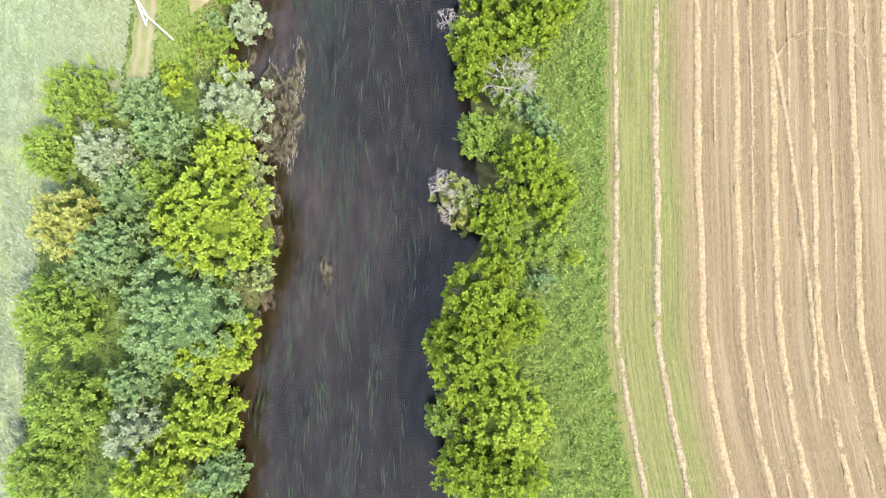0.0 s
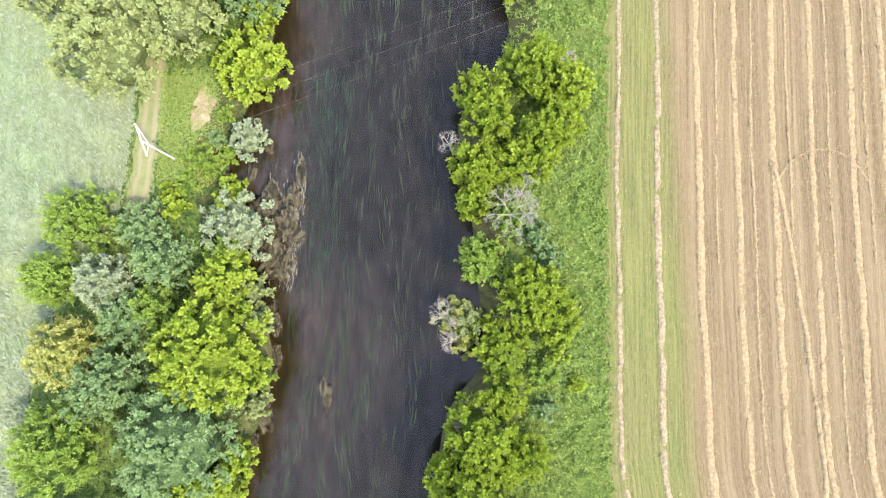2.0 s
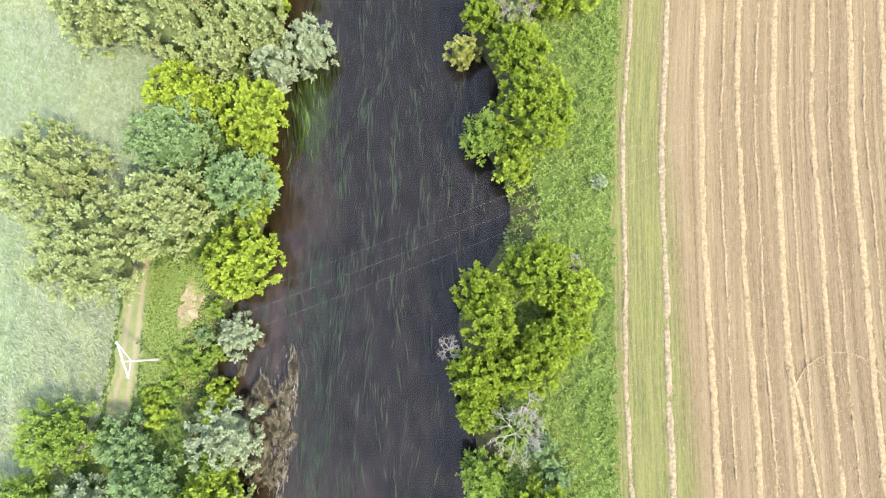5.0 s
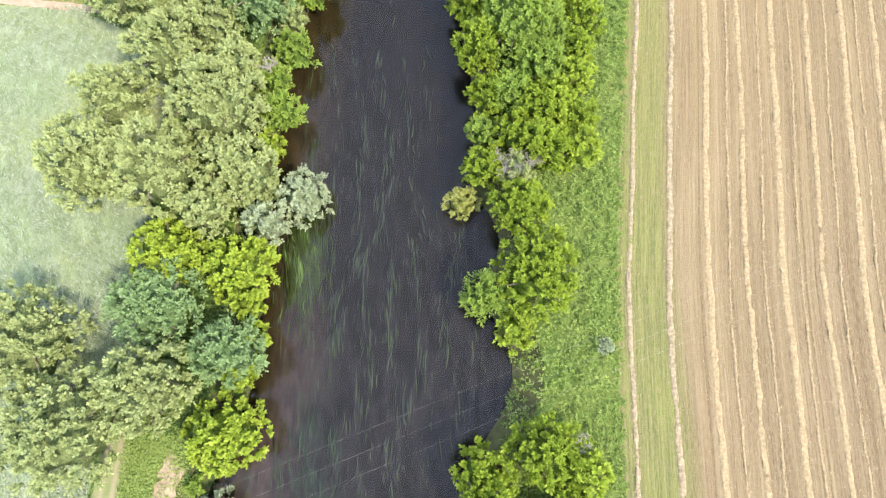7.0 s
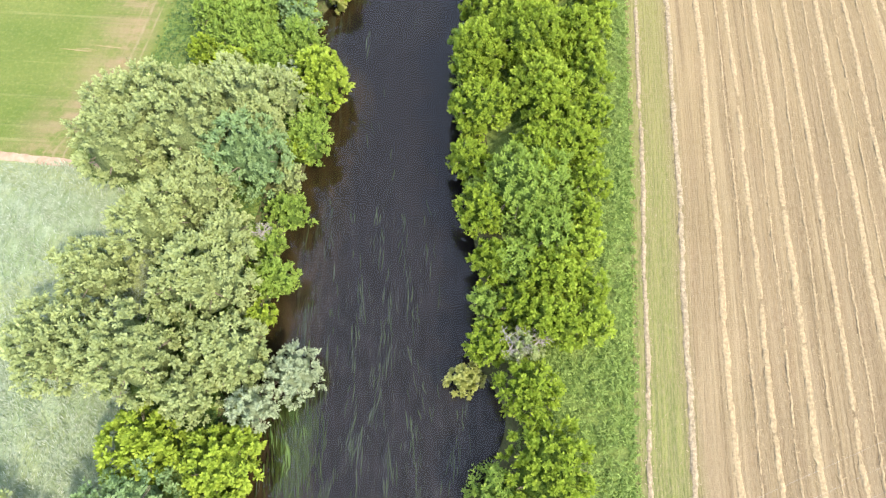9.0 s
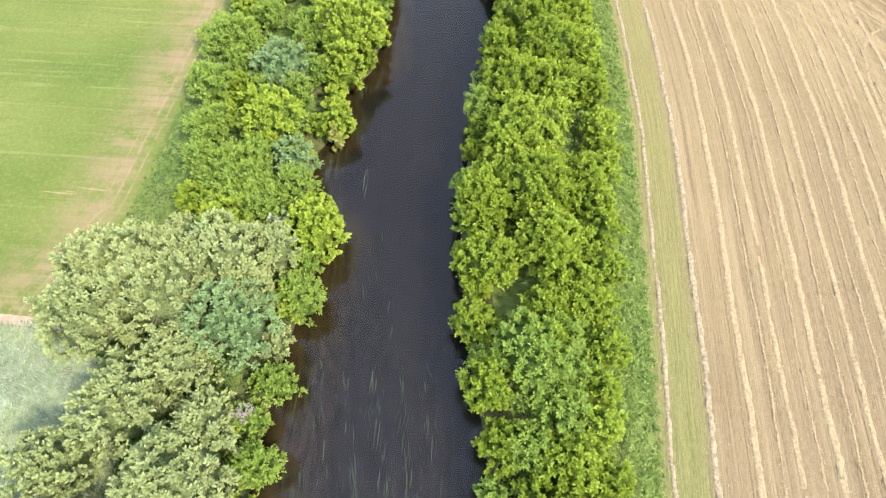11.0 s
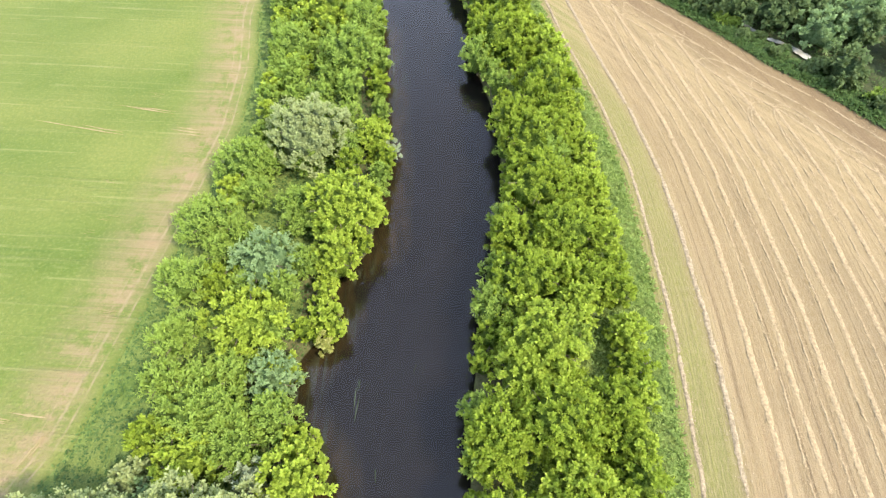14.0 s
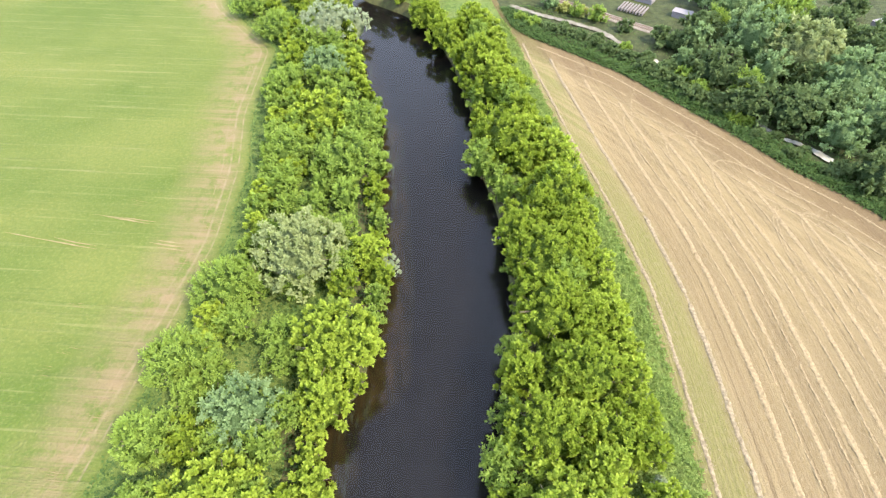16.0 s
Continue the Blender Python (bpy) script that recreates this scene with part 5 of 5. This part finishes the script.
# lower trees that close the belts along the water
def edge_trees():
    rng = np.random.default_rng(9)
    for yy in np.arange(-45, 338, 6.2):
        if 30 < yy < 58:
            continue
        x = float(curve(WEST_SHORE, yy)) + rng.uniform(-1.0, 0.6)
        tree((LIME, GREEN, LIME, FRESH if yy > 140 else SAGE)[rng.integers(0, 4)], x, yy + rng.uniform(-1.5, 1.5), rng.uniform(2.6, 3.8), rng.uniform(5.0, 7.5))
    for yy in np.arange(150, 338, 7.5):
        w, wf = float(curve(WEST_SHORE, yy)), float(curve(WEST_FIELD, yy))
        for u in (0.36, 0.6, 0.8):
            tree((GREEN, GREEN, GREEN, FRESH)[rng.integers(0, 4)], wf + (w - wf) * u + rng.uniform(-1.5, 1.5), yy + rng.uniform(-2.5, 2.5), rng.uniform(3.4, 4.6), rng.uniform(6.0, 8.5))
    for yy in np.arange(100, 335, 6.5):
        x = float(curve(EAST_SHORE, yy)) + rng.uniform(0.6, 2.0)
        tree((FRESH, GREEN, FRESH)[rng.integers(0, 3)], x, yy + rng.uniform(-1.5, 1.5), rng.uniform(2.8, 3.8), rng.uniform(5.0, 7.5))
    for yy in np.arange(96, 318, 6.2):
        x = float(curve(EAST_FIELD, yy)) - rng.uniform(7.0, 9.0)
        tree((FRESH, LIME, LIME)[rng.integers(0, 3)], x, yy + rng.uniform(-1, 1), rng.uniform(3.3, 4.2), rng.uniform(6.0, 9.0))
    for yy in np.arange(98, 318, 7.0):
        e, ef = float(curve(EAST_SHORE, yy)), float(curve(EAST_FIELD, yy))
        tree((FRESH, FRESH, GREEN, LIME)[rng.integers(0, 4)], (e + ef - 5.0) / 2 + rng.uniform(-2.0, 3.0), yy + rng.uniform(-2, 2), rng.uniform(4.2, 5.4), rng.uniform(8.0, 10.5))
    # bushes that hide stretches of the lane
    for hx, hy, hr in ((62, 292, 2.2), (66, 285.5, 2.8), (69, 280, 3.0), (71.5, 274, 3.0), (74.5, 268.5, 2.8), (77.5, 263, 2.4), (84.0, 252.0, 1.3), (88.8, 246.2, 1.0), (79.5, 258.5, 1.6), (94, 238, 2.4), (98.5, 231.5, 2.8), (103, 225, 3.0), (109, 218, 3.2), (115, 210, 3.2), (40.5, 314, 1.5), (50, 306, 1.6), (28.5, 322, 1.3), (57, 299, 1.8)):
        tree((DEEP, GREEN)[int(hx) % 2], hx, hy, hr + 0.4, hr * 1.4)
    # the wood behind the lane
    for i in range(46):
        u, v = rng.uniform(0, 1), rng.uniform(0, 1)
        y = 205 + 130 * u
        x = float(np.interp(y, (200, 244, 257, 294, 330), (128, 96, 86, 70, 60))) + 6 + v * (36 + 50 * u)
        if 48 < x < 80 and y > 300:
            continue
        tree((DEEP, DEEP, DUSK, DEEP)[rng.integers(0, 4)], x, y, rng.uniform(4.5, 6.5), rng.uniform(9.0, 14.0))


edge_trees()
tree(STRAW, -1.2, 12.2, 3.4, 6.0, 52.0)
tree(STRAW, 0.6, 8.2, 3.0, 5.0, 52.0)
tree(GREEN, 7.4, 27.2, 3.4, 5.0)
tree(SAGE, 9.6, 92.5, 3.4, 7.0, 50.0)
tree(SAGE, -33.5, 129.5, 5.5, 13.0)
tree(SAGE, -29.8, 137.0, 4.5, 11.0)
tree(SAGE, -35.5, 110.0, 5.0, 12.0)
tree(STRAW, -22.7, 164.3, 1.6, 5.5)
# pale flowering clumps among the tall weeds, dead twigs over the maple
for fx, fy in ((22.0, 64.7), (30.2, 160.0), (28.6, 167.2)):
    tree(SILVER, fx, fy, 1.3, 1.9)
dead_tree(16.7, 51.1, 9.5, 1.8, 12)
for bx0, by0 in ((42.3, 325.5), (47.5, 323.0), (52.0, 319.5)):
    tree(STRAW, bx0, by0, 2.6, 4.2)
tree(DUSK, -50.5, 12.0, 4.8, 8.0)
tree(GREEN, -46.0, 13.5, 4.0, 7.5)
tree(DUSK, -55.5, 0.0, 4.5, 8.0)
tree(SAGE, 0.4, 11.6, 3.6, 5.4)
# low bushes round the clearing
for leaves, bx, by, br, bh in ((GREEN, -40.6, 36.4, 2.4, 2.2), (GREEN, -43.8, 33.6, 2.2, 1.8), (DUSK, -40.2, 41.2, 1.6, 1.5), (GREEN, -38.4, 38.6, 1.9, 2.0), (FRESH, -46.6, 32.0, 1.8, 1.6), (GREEN, -38.6, 45.4, 1.7, 1.6)):
    tree(leaves, bx, by, br, bh)
# low bushes in the gap of the east belt
for leaves, bx, by, br, bh in ((GREEN, 9.8, 17.0, 3.4, 4.6), (LIME, 12.2, 12.2, 3.2, 4.2), (GREEN, 12.0, 4.0, 3.0, 3.6), (DUSK, 13.2, 21.0, 2.8, 3.4), (LIME, 14.2, 7.6, 2.6, 3.4), (GREEN, 6.2, 6.0, 3.6, 5.0), (DUSK, 11.0, 24.6, 3.0, 4.0), (GREEN, 15.8, 15.0, 1.9, 2.4), (LIME, 17.2, 2.0, 1.3, 1.8), (DUSK, 12.4, -1.5, 2.4, 3.0)):
    tree(leaves, bx, by, br, bh)
# the field side of the west belt
rng = np.random.default_rng(41)
for yy in np.arange(186, 312, 5.6):
    tree((GREEN, GREEN, LIME)[rng.integers(0, 3)], float(curve(WEST_FIELD, yy)) + rng.uniform(5.6, 7.4), yy, rng.uniform(3.0, 4.0), rng.uniform(5.0, 7.0))
